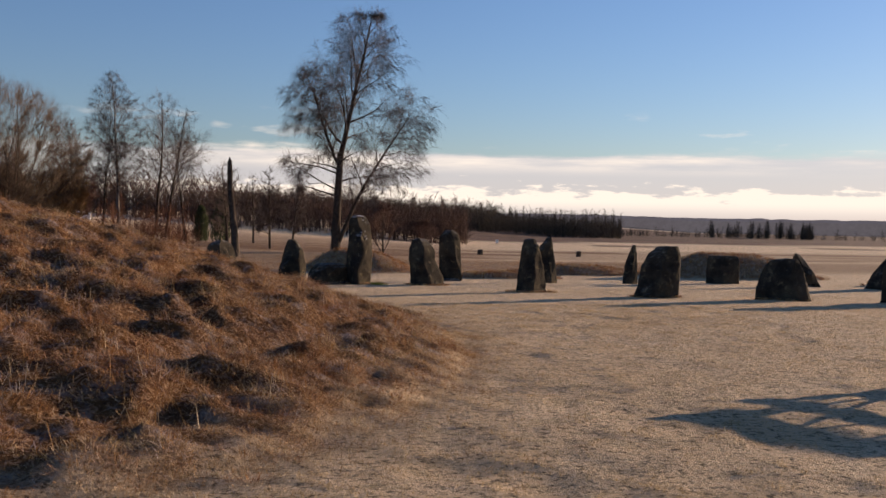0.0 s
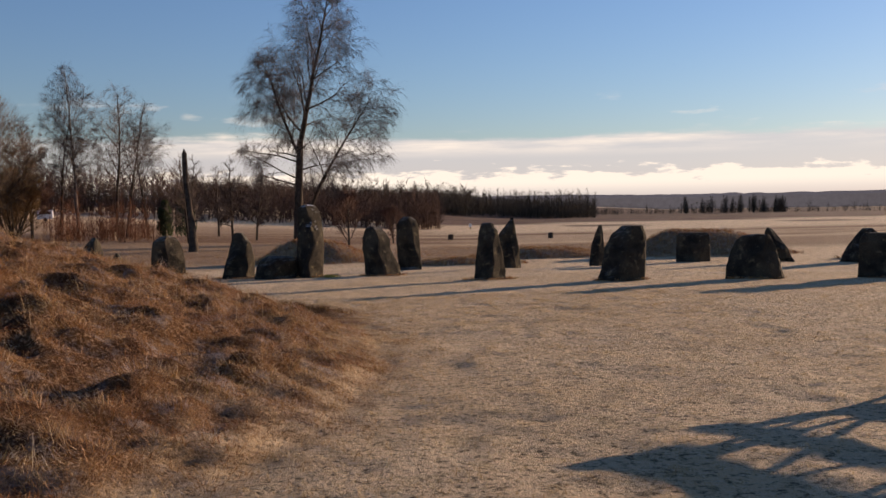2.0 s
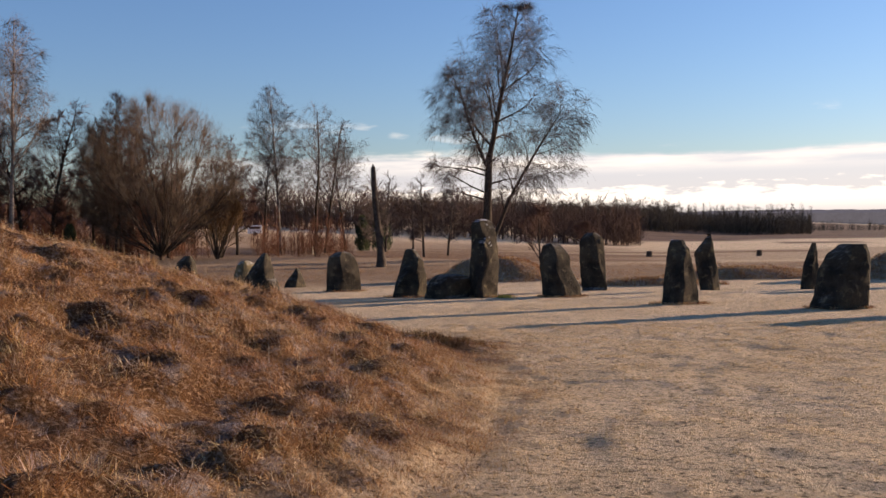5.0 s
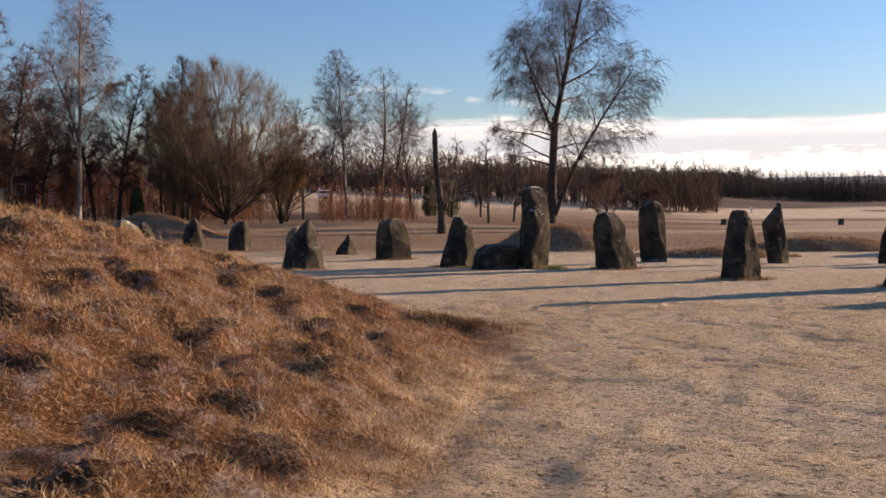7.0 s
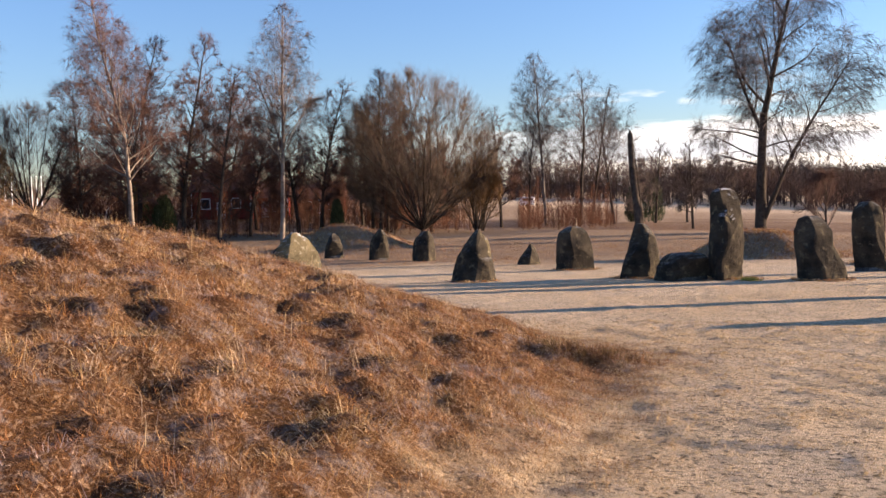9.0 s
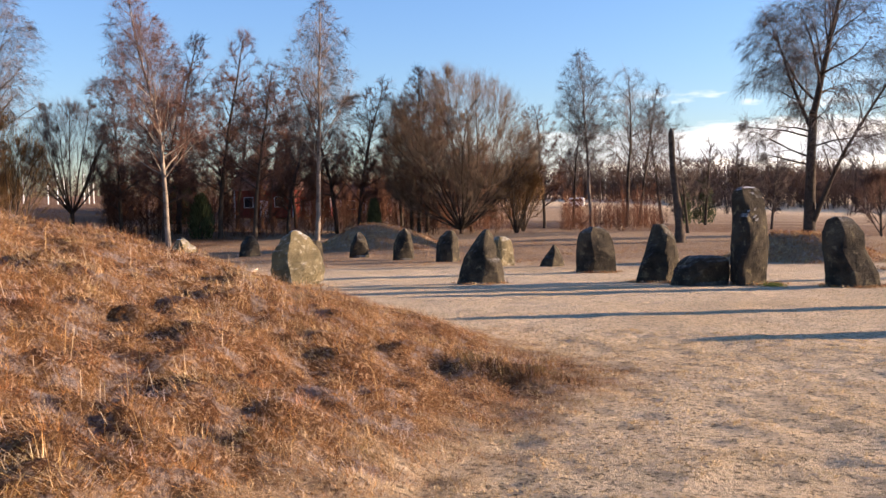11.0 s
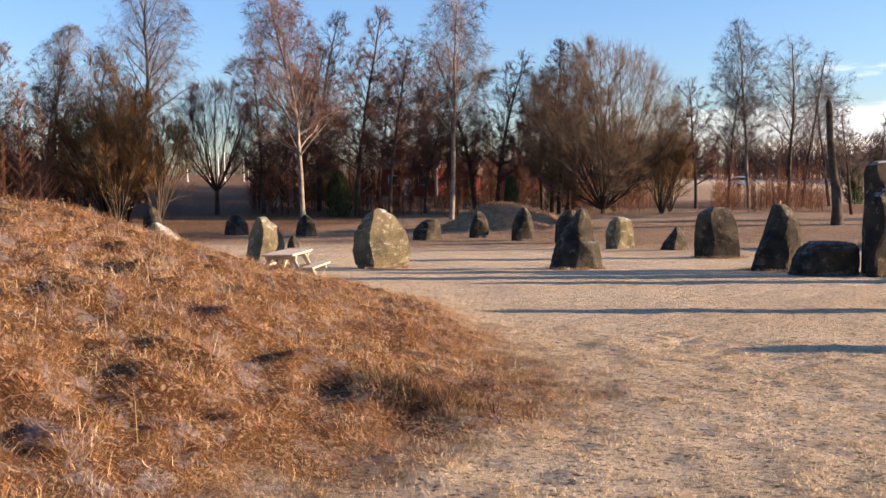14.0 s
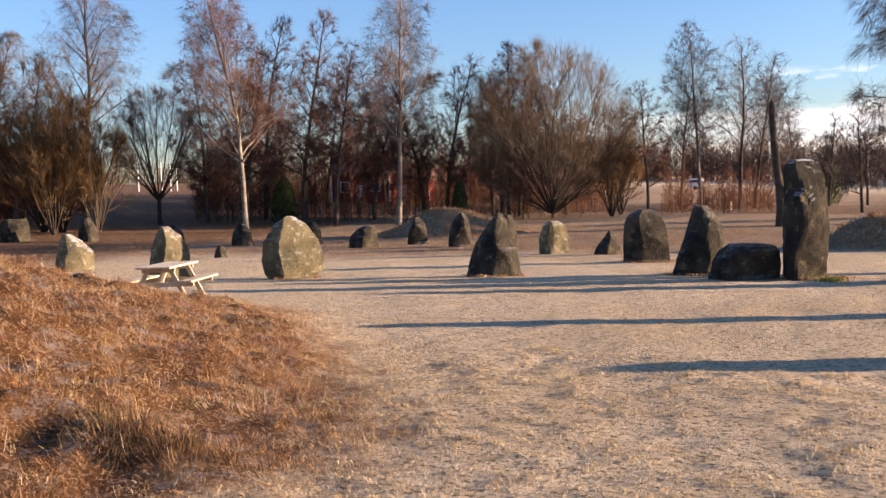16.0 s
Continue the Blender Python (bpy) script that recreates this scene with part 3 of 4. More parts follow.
ST(-47.15, 52.05, 53, 1.63, 1.07, 1.31, [(0, -.5, .5), (.6, -.42, .42), (1, -.15, .1)], 29, "dark granite stone near the edge of the wood")
ST(-57.72, 52.38, 59, 1.47, 0.98, 1.68, [(0, -.5, .5), (.6, -.44, .42), (.9, -.25, .2), (1, -.1, .1)], 30, "dark granite stone near the edge of the wood")
ST(-62.6, 49.54, 62, 2.07, 1.09, 1.63, [(0, -.5, .5), (.8, -.47, .47), (1, -.4, .42)], 31, "square grey granite block near the edge of the wood", None, 3.2)


# ---------------------------------------------------------------- picnic tables
def box(bm, sx, sy, sz, m, bevel=0.006):
    r = bmesh.ops.create_cube(bm, size=1.0, matrix=m @ Matrix.Diagonal((sx, sy, sz, 1)))
    es = {e for v in r["verts"] for e in v.link_edges}
    bmesh.ops.bevel(bm, geom=list(es), offset=bevel, segments=1, affect="EDGES")


def board(name, size, m, parent, bevel=0.006):
    bm = bmesh.new()
    box(bm, *size, Matrix(), bevel)
    ob = part(name, bm, M_PLANK, parent)
    ob.matrix_local = m
    return ob


def picnic_table(m, label, length=1.8):
    """A-frame table with two benches on cross bearers."""
    t = thing("picnic_table", m, label, "picnic table", "picnic tables on the meadow")
    for k in range(5):
        board("tabletop_plank", (length, 0.135, 0.042), pose(0, -0.29 + 0.145 * k, 0.72), t)
    for s in (-1, 1):
        for k in range(2):
            board("bench_plank", (length, 0.135, 0.042), pose(0, s * (0.58 + 0.145 * k), 0.43), t)
        x = s * (length / 2 - 0.32)
        board("table_bearer", (0.045, 0.70, 0.09), pose(x, 0, 0.653), t)
        board("bench_bearer", (0.045, 1.50, 0.095), pose(x + 0.047 * s, 0, 0.361), t)
        for d in (-1, 1):
            board("leg", (0.045, 0.095, 0.80), pose(x - 0.047 * s, d * 0.40, 0.335, d * 27), t)
        board("brace", (0.62, 0.07, 0.04), pose(s * 0.30, 0, 0.49, 0, s * 38), t)
    return t


TABLE_1 = (6.2, 9.98, -69.6)
picnic_table(pose(TABLE_1[0], TABLE_1[1], gz(TABLE_1[0], TABLE_1[1]), 0, 0, TABLE_1[2]), "weathered wooden picnic table with frosted planks on the lawn", 2.0)
picnic_table(pose(-12.95, 28.4, gz(-12.95, 28.4) - 0.03, 0, 0, 126), "pale weathered wooden picnic table with attached benches", 1.8)


# ---------------------------------------------------------------- trees
def turn_to(d, az, el):
    """d bent away by el radians towards the azimuth az around it."""
    d = d.normalized()
    side = d.cross(Vector((0.13, 0.29, 0.95)))
    if side.length < 1e-3:
        side = Vector((1, 0, 0))
    side.normalize()
    up = side.cross(d)
    return (d * math.cos(el) + (side * math.cos(az) + up * math.sin(az)) * math.sin(el)).normalized()


class Tree:
    """Collects tapered tubes for wood and thin three-sided slivers for twigs."""

    def __init__(self, seed):
        self.rng = random.Random(seed)
        self.wv, self.wf, self.tv, self.tf = [], [], [], []

    def tube(self, pts, rads, sides, twig=False):
        vs, fs = (self.tv, self.tf) if twig else (self.wv, self.wf)
        base = len(vs)
        for i, p in enumerate(pts):
            d = (pts[min(i + 1, len(pts) - 1)] - pts[max(i - 1, 0)]).normalized()
            a = d.cross(Vector((0.31, 0.87, 0.2))).normalized()
            b = d.cross(a)
            for j in range(sides):
                t = 2 * math.pi * j / sides
                vs.append(tuple(p + (a * math.cos(t) + b * math.sin(t)) * rads[i]))
        for i in range(len(pts) - 1):
            for j in range(sides):
                q, w = base + i * sides + j, base + i * sides + (j + 1) % sides
                fs.append((q, w, w + sides, q + sides))

    def sliver(self, p, d, length, r, droop):
        """One twig: a thin three-sided spike, bent once where it hangs."""
        a = d.cross(Vector((0.3, 0.8, 0.25)))
        if a.length < 1e-4:
            return
        a.normalize()
        b = d.cross(a)
        base = len(self.tv)
        bent = abs(droop) > 0.6
        mid = p + d * length * 0.5
        end = mid + ((d + Vector((0, 0, droop))).normalized() if bent else d) * length * 0.5
        for c, k in ((p, r), (mid, r * 0.7)) if bent else ((p, r),):
            for t in (0, 2.094, 4.189):
                self.tv.append(tuple(c + (a * math.cos(t) + b * math.sin(t)) * k))
        tip = len(self.tv)
        self.tv.append(tuple(end))
        for j in range(3):
            q, w = base + j, base + (j + 1) % 3
            if bent:
                self.tf.append((q, w, w + 3, q + 3))
                q, w = q + 3, w + 3
            self.tf.append((q, w, tip))

    def limb(self, p, d, length, r, level, o):
        """A limb and all that grows from it. o: the kind's habits."""
        rng = self.rng
        n = (9, 6, 4, 2)[min(level, 3)]
        pts, rads = [p], [r]
        cur = d.normalized()
        wander = o["wander"] * (0.5 if level == 0 else 1.0)
        for i in range(n):
            cur = cur + Vector((rng.gauss(0, wander), rng.gauss(0, wander), rng.gauss(0, wander) + o["lift"][min(level, 3)] * (i + 1) / n))
            cur.normalize()
            nxt = pts[-1] + cur * length / n
            if level and o["room"] and not o["room"](nxt):
                nxt = pts[-1] + cur * length / n * 0.35
                pts.append(nxt)
                rads.append(rads[-1] * 0.4)
                break
            pts.append(nxt)
            rads.append(r * (1 - (i + 1) / n * (0.88 if level else o.get("taper", 0.85))))
        n = len(pts) - 1
        if level == 0 and o["axis"] is not None:
            o["axis"][:] = [tuple(q) for q in pts]
        self.tube(pts, rads, 8 if level == 0 else (5 if level == 1 else 3), twig=level >= 2)
        if level >= o["levels"]:
            self.twigs(pts, length, o)
            return
        share = 1.0
        if level and o["full"]:  # short limbs near the top carry few side branches
            share = min(1.25, max(0.12, length / (o["full"] * 0.5 ** (level - 1))))
        count = max(1, int(o["count"][level] * share * (1.0 if level == 0 else rng.uniform(0.7, 1.2)) + 0.5))
        lo = o["bare"] if level == 0 else 0.18
        for k in range(count):
            s = lo + (1 - lo) * (k + rng.random()) / count
            s = min(s, 0.985)
            i = min(int(s * n), n - 1)
            q = pts[i].lerp(pts[i + 1], s * n - i)
            tang = (pts[i + 1] - pts[i]).normalized()
            ang = radians(rng.gauss(o["angle"][level], 8)) * (1.0 if level else (1.1 - 0.45 * s))
            nd = turn_to(tang, rng.uniform(0, 6.283) if level else k * 2.4 + rng.uniform(-0.5, 0.5), ang)
            ln = length * o["ratio"][level] * rng.uniform(0.65, 1.15)
            if level == 0:
                ln *= o["shape"]((s - lo) / (1 - lo))
            rr = max(0.009, rads[i] * (0.42 if level == 0 else 0.5))
            self.limb(q, nd, ln, rr, level + 1, o)
        if level:
            self.twigs(pts, length * 0.6, o)

    def twigs(self, pts, length, o):
        rng = self.rng
        few = min(1.2, max(0.25, length / (o["full"] * 0.25))) if o["full"] else 1.0
        for _ in range(max(1, int(o["twigs"] * few + rng.random()))):
            s = rng.random() * (len(pts) - 1)
            i = min(int(s), len(pts) - 2)
            q = pts[i].lerp(pts[i + 1], s - i)
            d = turn_to(pts[i + 1] - pts[i], rng.uniform(0, 6.283), radians(rng.uniform(18, 60)))
            d = (d + Vector((0, 0, o["hang"] * rng.uniform(0.3, 1.0)))).normalized()
            self.sliver(q, d, o["twig"] * rng.uniform(0.5, 1.4), o["fine"], o["hang"])

    def finish(self, name, label, category, group, bark, twig, m):
        e = thing(name, m, label, category, group)
        mesh_object("trunk", self.wv, self.wf, bark, e, smooth=True)
        mesh_object("crown", self.tv, self.tf, twig, e)
        return e


def habits(**k):
    base = dict(wander=0.10, lift=(0.06, 0.02, 0.0, 0.0), levels=3, count=(16, 6, 4), angle=(55, 42, 38), ratio=(0.32, 0.5, 0.5), shape=lambda s: 1 - 0.6 * s, bare=0.3, twigs=9, twig=0.8, fine=0.011, hang=0.0, room=None, axis=None, full=0.0)
    base.update(k)
    return base




def crown_room(height, radius, stops, lean=(0, 0), uneven=0.22, seed=0.0, axis=None):
    """The room a crown fills round its stem: a radius over the height, with an uneven outline."""
    hs, rs = [p[0] for p in stops], [p[1] for p in stops]

    def inside(p):
        s = p.z / height
        if s > 1.0:
            return False
        r = radius * float(np.interp(s, hs, rs)) * (1 + uneven * 1.6 * noise.noise(Vector((p.x * 0.35, p.y * 0.35, p.z * 0.5 + seed))))
        cx, cy = lean[0] * p.z, lean[1] * p.z
        if axis:
            zs = [q[2] for q in axis]
            cx, cy = float(np.interp(p.z, zs, [q[0] for q in axis])), float(np.interp(p.z, zs, [q[1] for q in axis]))
        return math.hypot(p.x - cx, p.y - cy) < r
    return inside


CONE = ((0, 0.2), (0.12, 0.4), (0.28, 0.85), (0.42, 1.0), (0.65, 0.85), (0.85, 0.52), (0.96, 0.25), (1.0, 0.1))
OVAL = ((0, 0.1), (0.2, 0.5), (0.4, 0.95), (0.55, 1.0), (0.75, 0.85), (0.9, 0.55), (1.0, 0.2))
HIGH = ((0, 0.1), (0.3, 0.5), (0.5, 0.85), (0.68, 1.0), (0.85, 0.75), (0.95, 0.4), (1.0, 0.12))
BUSHY = ((0, 0.55), (0.15, 0.85), (0.4, 1.0), (0.7, 0.85), (0.9, 0.5), (1.0, 0.2))
WEEP = habits(count=(24, 9, 6), angle=(46, 42, 40), ratio=(0.40, 0.5, 0.5), lift=(0.03, 0.06, -0.05, -0.2), bare=0.30, twigs=6, twig=1.1, fine=0.008, hang=-0.7, shape=lambda s: 1.0 - 0.55 * s)
SLIM = habits(count=(34, 9, 5), angle=(48, 42, 38), ratio=(0.30, 0.5, 0.5), lift=(0.02, 0.12, -0.02, -0.1), bare=0.32, twigs=5, twig=0.8, fine=0.009, hang=-0.45, shape=lambda s: 1.0 - 0.7 * s)
ALDER = habits(count=(36, 6, 4), angle=(64, 45, 40), ratio=(0.34, 0.5, 0.5), lift=(0.02, 0.10, 0.06, 0.0), bare=0.2, twigs=9, twig=0.65, fine=0.013, hang=0.12, shape=lambda s: 1.0 - 0.72 * s)
WOOD = "bare trees along the edge of the meadow"


def at(x, y, az=0.0, size=1.0):
    return pose(x, y, gz(x, y) - 0.05, 0, 0, az) @ Matrix.Scale(size, 4)


def weeping_birch():
    """The large birch: a main stem that forks half way, and a second thin stem that leans out from its foot."""
    t = Tree(11)
    # crown over the main stem, with its wide shoulders and the outlying crown of the leaning stem
    main = crown_room(21.0, 6.4, ((0, 0.3), (0.25, 0.55), (0.4, 0.95), (0.62, 1.0), (0.8, 0.85), (0.93, 0.6), (1.0, 0.3)), (0.125, 0), 0.25)
    side = crown_room(14.5, 5.0, ((0, 0.2), (0.3, 0.8), (0.6, 1.0), (0.85, 0.7), (1.0, 0.3)), (0.44, -0.05), 0.25, 9.0)
    o = {**WEEP, "twigs": 5, "count": (24, 9, 7), "ratio": (0.42, 0.5, 0.5), "room": main, "twig": 1.15}
    t.tube([Vector((0, 0, -0.3)), Vector((0.1, 0, 0.5)), Vector((0.15, 0, 3.0)), Vector((0.25, 0, 6.0)), Vector((0.4, 0.1, 9.0))], [0.62, 0.44, 0.36, 0.31, 0.27], 10)
    t.limb(Vector((0.4, 0.1, 8.8)), Vector((0.30, 0.05, 1)), 12.6, 0.25, 0, {**o, "bare": 0.05, "lift": (0.05, 0.07, -0.05, -0.2), "ratio": (0.5, 0.5, 0.5), "full": 3.6})
    t.limb(Vector((0.35, 0.1, 7.6)), Vector((-0.42, 0.1, 1)), 9.8, 0.15, 0, {**o, "bare": 0.1, "count": (18, 8, 6), "full": 2.4})
    o2 = {**o, "room": side, "count": (20, 8, 6), "bare": 0.28, "ratio": (0.38, 0.5, 0.5), "lift": (-0.02, 0.05, -0.06, -0.2), "full": 2.8}
    t.limb(Vector((0.2, 0, 0.9)), Vector((0.42, -0.05, 1)), 13.2, 0.20, 0, o2)
    for z, a, l in ((5.2, 2.8, 5.0), (5.8, 3.5, 5.0), (6.5, 0.3, 4.5), (7.2, 3.6, 5.0), (7.6, 2.6, 5.0), (7.8, 5.2, 4.5)):
        t.limb(Vector((0.25, 0, z)), Vector((math.cos(a), math.sin(a), 0.45)), l, 0.08, 1, {**o, "lift": (0.03, -0.02, -0.1, -0.2)})
    return t.finish("birch_tree", "large bare weeping birch with a second stem leaning from its foot", "birch tree", WOOD, M_BARK, M_TWIGG, at(-9.3, 80.7, 0, 1.0))


def simple_tree(seed, name, label, category, height, r, o, bark, twig, m, lean=(0, 0), radius=0.0, stops=OVAL):
    t = Tree(seed)
    if radius:
        stem = []
        o = {**o, "full": height * o["ratio"][0] * 0.62, "axis": stem, "room": crown_room(height, radius, stops, lean, 0.22, seed, stem)}
    t.limb(Vector((0, 0, -0.3)), Vector((lean[0], lean[1], 1)), height, r, 0, o)
    return t.finish(name, label, category, WOOD, bark, twig, m)


def again(src, x, y, scale, az, label=""):
    c = copy_thing(src, at(x, y, az))
    c.scale = (scale, scale, scale)
    if label:
        c["label"] = label
    return c


weeping_birch()
# slim pale-stemmed birches
b1 = simple_tree(21, "birch_tree", "tall slim bare birch with a white stem", "birch tree", 17.5, 0.19, SLIM, M_BIRCH, M_TWIGG, at(-47.18, 73.58, 10, 1.158), (0, 0), 2.7, HIGH)
again(b1, -38.29, 111.77, 1.14, 80, "tall slim bare birch beyond the meadow")
b2 = simple_tree(22, "birch_tree", "bare birch leaning slightly, its white stem in the sun", "birch tree", 18.6, 0.22, {**SLIM, "count": (46, 9, 5), "ratio": (0.36, 0.5, 0.5), "bare": 0.26, "hang": -0.2, "twigs": 7}, M_BIRCH, M_TWIG, at(-53.99, 63.53, 0, 1.069), (-0.05, -0.03), 4.1, CONE)
b3 = simple_tree(23, "birch_tree", "bare weeping birch in the row of trees", "birch tree", 16.0, 0.20, {**SLIM, "count": (24, 8, 5), "ratio": (0.38, 0.5, 0.5), "hang": -0.5, "angle": (46, 42, 38), "twig": 0.9, "twigs": 4, "fine": 0.009}, M_BARK, M_TWIGG, at(-34.23, 111.87, 0, 1.07), (0, 0), 4.2, OVAL)
again(b3, -39.62, 109.62, 0.86, 130)
again(b3, -34.15, 115.68, 1.0, 60)
again(b3, -32.6, 119.64, 0.91, 210)
b4 = simple_tree(24, "birch_tree", "broad bare weeping birch with drooping twigs", "birch tree", 21.0, 0.30, {**WEEP, "ratio": (0.36, 0.5, 0.5), "bare": 0.35, "count": (30, 9, 6)}, M_BARK, M_TWIGG, at(-86.41, 69.29, 0, 1.101), (0, 0), 5.2, HIGH)
again(b4, -95.76, 63.26, 0.88, 120)
# alders: straight, dark, with short side branches
a1 = simple_tree(31, "alder_tree", "tall dark bare alder with short side branches", "alder tree", 16.2, 0.22, ALDER, M_BARK, M_TWIG, at(-56.64, 71.9, 0, 1.106), (0, 0), 3.2, CONE)
a2 = simple_tree(32, "alder_tree", "slim dark bare alder", "alder tree", 13.3, 0.18, {**ALDER, "count": (28, 6, 4), "ratio": (0.27, 0.5, 0.5), "bare": 0.32}, M_BARK, M_TWIG, at(-52.12, 71.37, 0, 1.118), (0, 0), 2.2, OVAL)
a3 = simple_tree(33, "alder_tree", "dark bare alder with a dense crown", "alder tree", 14.2, 0.2, {**ALDER, "ratio": (0.35, 0.5, 0.5)}, M_BARK, M_TWIG, at(-52.0, 82.55, 0, 1.105), (0.03, 0), 2.7, OVAL)
again(a1, -63.59, 73.56, 1.16, 70)
again(a3, -59.86, 85.87, 1.03, 40)
again(a3, -49.22, 82.27, 1.05, 200, "dark bare alder leaning among its neighbours")
again(a2, -44.08, 84.62, 1.05, 90)
again(a2, -48.52, 88.34, 1.0, 300)
again(a3, -40.56, 104.1, 0.96, 250)
again(a2, -46.68, 90.06, 1.02, 10)
again(a3, -67.76, 90.76, 1.08, 120)
again(a1, -80.99, 88.25, 0.94, 220)
again(a3, -42.29, 91.27, 0.98, 320)
again(a2, -64.17, 81.86, 1.1, 30)
again(a3, -64.9, 68.1, 0.95, 75)
again(a3, -54.8, 78.7, 0.86, 155)
again(a1, -45.9, 86.2, 0.95, 310)
again(a1, -58.2, 66.9, 0.9, 20)
# a dense dark group at the end of the row
for sx, sy, sc, sa in ((-71.4, 54.7, 0.80, 15), (-72.4, 51.5, 0.86, 75), (-74.9, 49.5, 0.74, 160), (-76.2, 46.4, 0.84, 250), (-79.5, 44.3, 0.90, 310), (-82.0, 52.0, 0.95, 120)):
    again(a1, sx, sy, sc, sa, "red-brown bare alder in a dense group")
# wide, round and fan-shaped crowns
def many_limbed(seed, name, label, category, bole, limbs, spread, round_r, r, o, twig, m, outer=0, dome=(6.6, 6.2, 6.5)):
    """A short bole from which many limbs rise and spread."""
    t = Tree(seed)
    if bole > 0.3:
        t.tube([Vector((0, 0, -0.3)), Vector((0, 0, 0.4)), Vector((0.05, 0, bole))], [r * 2.6, r * 2.0, r * 1.7], 9)
    for k in range(limbs):
        a = k * 2.399 + t.rng.uniform(-0.3, 0.3)
        e = radians(spread * math.sqrt((k + 0.5) / limbs))
        d = Vector((math.cos(a) * math.sin(e), math.sin(a) * math.sin(e), math.cos(e)))
        length = round_r * (0.95 * math.cos(e) + math.sqrt(max(0.02, 1 - (0.95 * math.sin(e)) ** 2)))
        t.limb(Vector((0.1 * math.cos(a), 0.1 * math.sin(a), bole - 0.2)), d, length * t.rng.uniform(0.85, 1.08), r * t.rng.uniform(0.7, 1.1), 1, o)
    for _ in range(outer):  # the fine outermost twigs that round the crown off
        a, u = t.rng.uniform(0, 6.283), t.rng.uniform(-0.55, 1.0)
        w = math.sqrt(1 - u * u)
        k = t.rng.uniform(0.72, 1.0)
        p = Vector((math.cos(a) * w * dome[1] * k, math.sin(a) * w * dome[1] * k, dome[0] + u * dome[2] * k))
        d = (Vector((p.x * 0.8, p.y * 0.8, p.z - dome[0] + 3.5)).normalized() + Vector((t.rng.gauss(0, 0.22), t.rng.gauss(0, 0.22), t.rng.gauss(0, 0.15)))).normalized()
        t.sliver(p, d, t.rng.uniform(0.7, 1.3), 0.008, 0)
    return t.finish(name, label, category, WOOD, M_BARK, twig, m)


WILLOW = habits(count=(9, 12, 7), angle=(40, 26, 26), ratio=(0.75, 0.42, 0.5), lift=(0.04, 0.05, 0.10, 0.06), twigs=8, twig=0.85, fine=0.010, hang=0.35, wander=0.06)


def round_crown(cz, rx, rz, wide=0.0):
    """The room of a smooth domed crown."""
    def inside(p):
        return (math.hypot(p.x - wide * p.z, p.y) / rx) ** 2 + ((p.z - cz) / rz) ** 2 < 1.0
    return inside


many_limbed(41, "willow_tree", "wide round-crowned bare willow, frosted at the top", "willow tree", 0.6, 32, 66, 8.2, 0.085, {**WILLOW, "wander": 0.10, "room": round_crown(6.6, 6.2, 6.5)}, M_WILLOW, at(-40.55, 86.35, 0, 1.142), 7000)
many_limbed(42, "maple_tree", "fan-shaped bare tree with many rising limbs", "tree", 2.4, 13, 44, 6.5, 0.10, {**WILLOW, "twig": 0.7, "count": (9, 9, 6), "room": round_crown(6.8, 3.9, 5.0)}, M_TWIGG, at(-66.68, 64.34, 0, 1.0), 2600, (6.8, 3.9, 5.0))
# low trees and shrubs
SHRUB = habits(count=(14, 9, 6), angle=(38, 26, 26), ratio=(0.75, 0.4, 0.45), lift=(0.02, 0.06, 0.06, 0.03), bare=0.05, twigs=4, twig=0.55, fine=0.011, hang=0.3, shape=lambda s: 1.0 - 0.3 * s)
s1 = many_limbed(51, "shrub", "tall ochre-brown bare thicket with pale upright stems", "shrub", 0.25, 16, 24, 3.6, 0.055, {**SHRUB, "room": crown_room(7.0, 2.1, BUSHY, (0, 0), 0.25, 4.0)}, M_TWIGO, at(-66.71, 55.43, 0, 1.7))
for sx, sy, sc, sa in ((-64.6, 57.2, 1.5, 60), (-68.6, 54.9, 1.95, 130), (-65.8, 54.2, 1.4, 300)):
    again(s1, sx, sy, sc, sa)
again(s1, -35.76, 88.04, 1.25, 200, "ochre-brown bare thicket beside the round willow")
again(s1, -37.2, 92.3, 1.0, 20, "ochre-brown bare thicket beside the round willow")
s2 = simple_tree(52, "shrub", "red-brown bare shrub beyond the standing stones", "shrub", 4.2, 0.1, SHRUB, M_BARK, M_TWIG, at(-5.74, 90.24, 0, 1.1), (0, 0), 2.6, BUSHY)
again(s2, -1.77, 95.47, 0.82, 100)
k1 = simple_tree(53, "small_tree", "small dark bare tree beyond the meadow", "tree", 7.2, 0.13, {**ALDER, "count": (18, 5, 4), "ratio": (0.3, 0.5, 0.5), "bare": 0.2, "twigs": 5}, M_BARK, M_TWIGG, at(-20.15, 88.69, 0, 1.11), (0, 0), 2.0, OVAL)
again(k1, -17.46, 95.14, 1.11, 50)
again(k1, -16.19, 100.89, 1.06, 140)
again(k1, -27.24, 118.29, 1.34, 200)
again(k1, -24.98, 124.39, 1.23, 260)


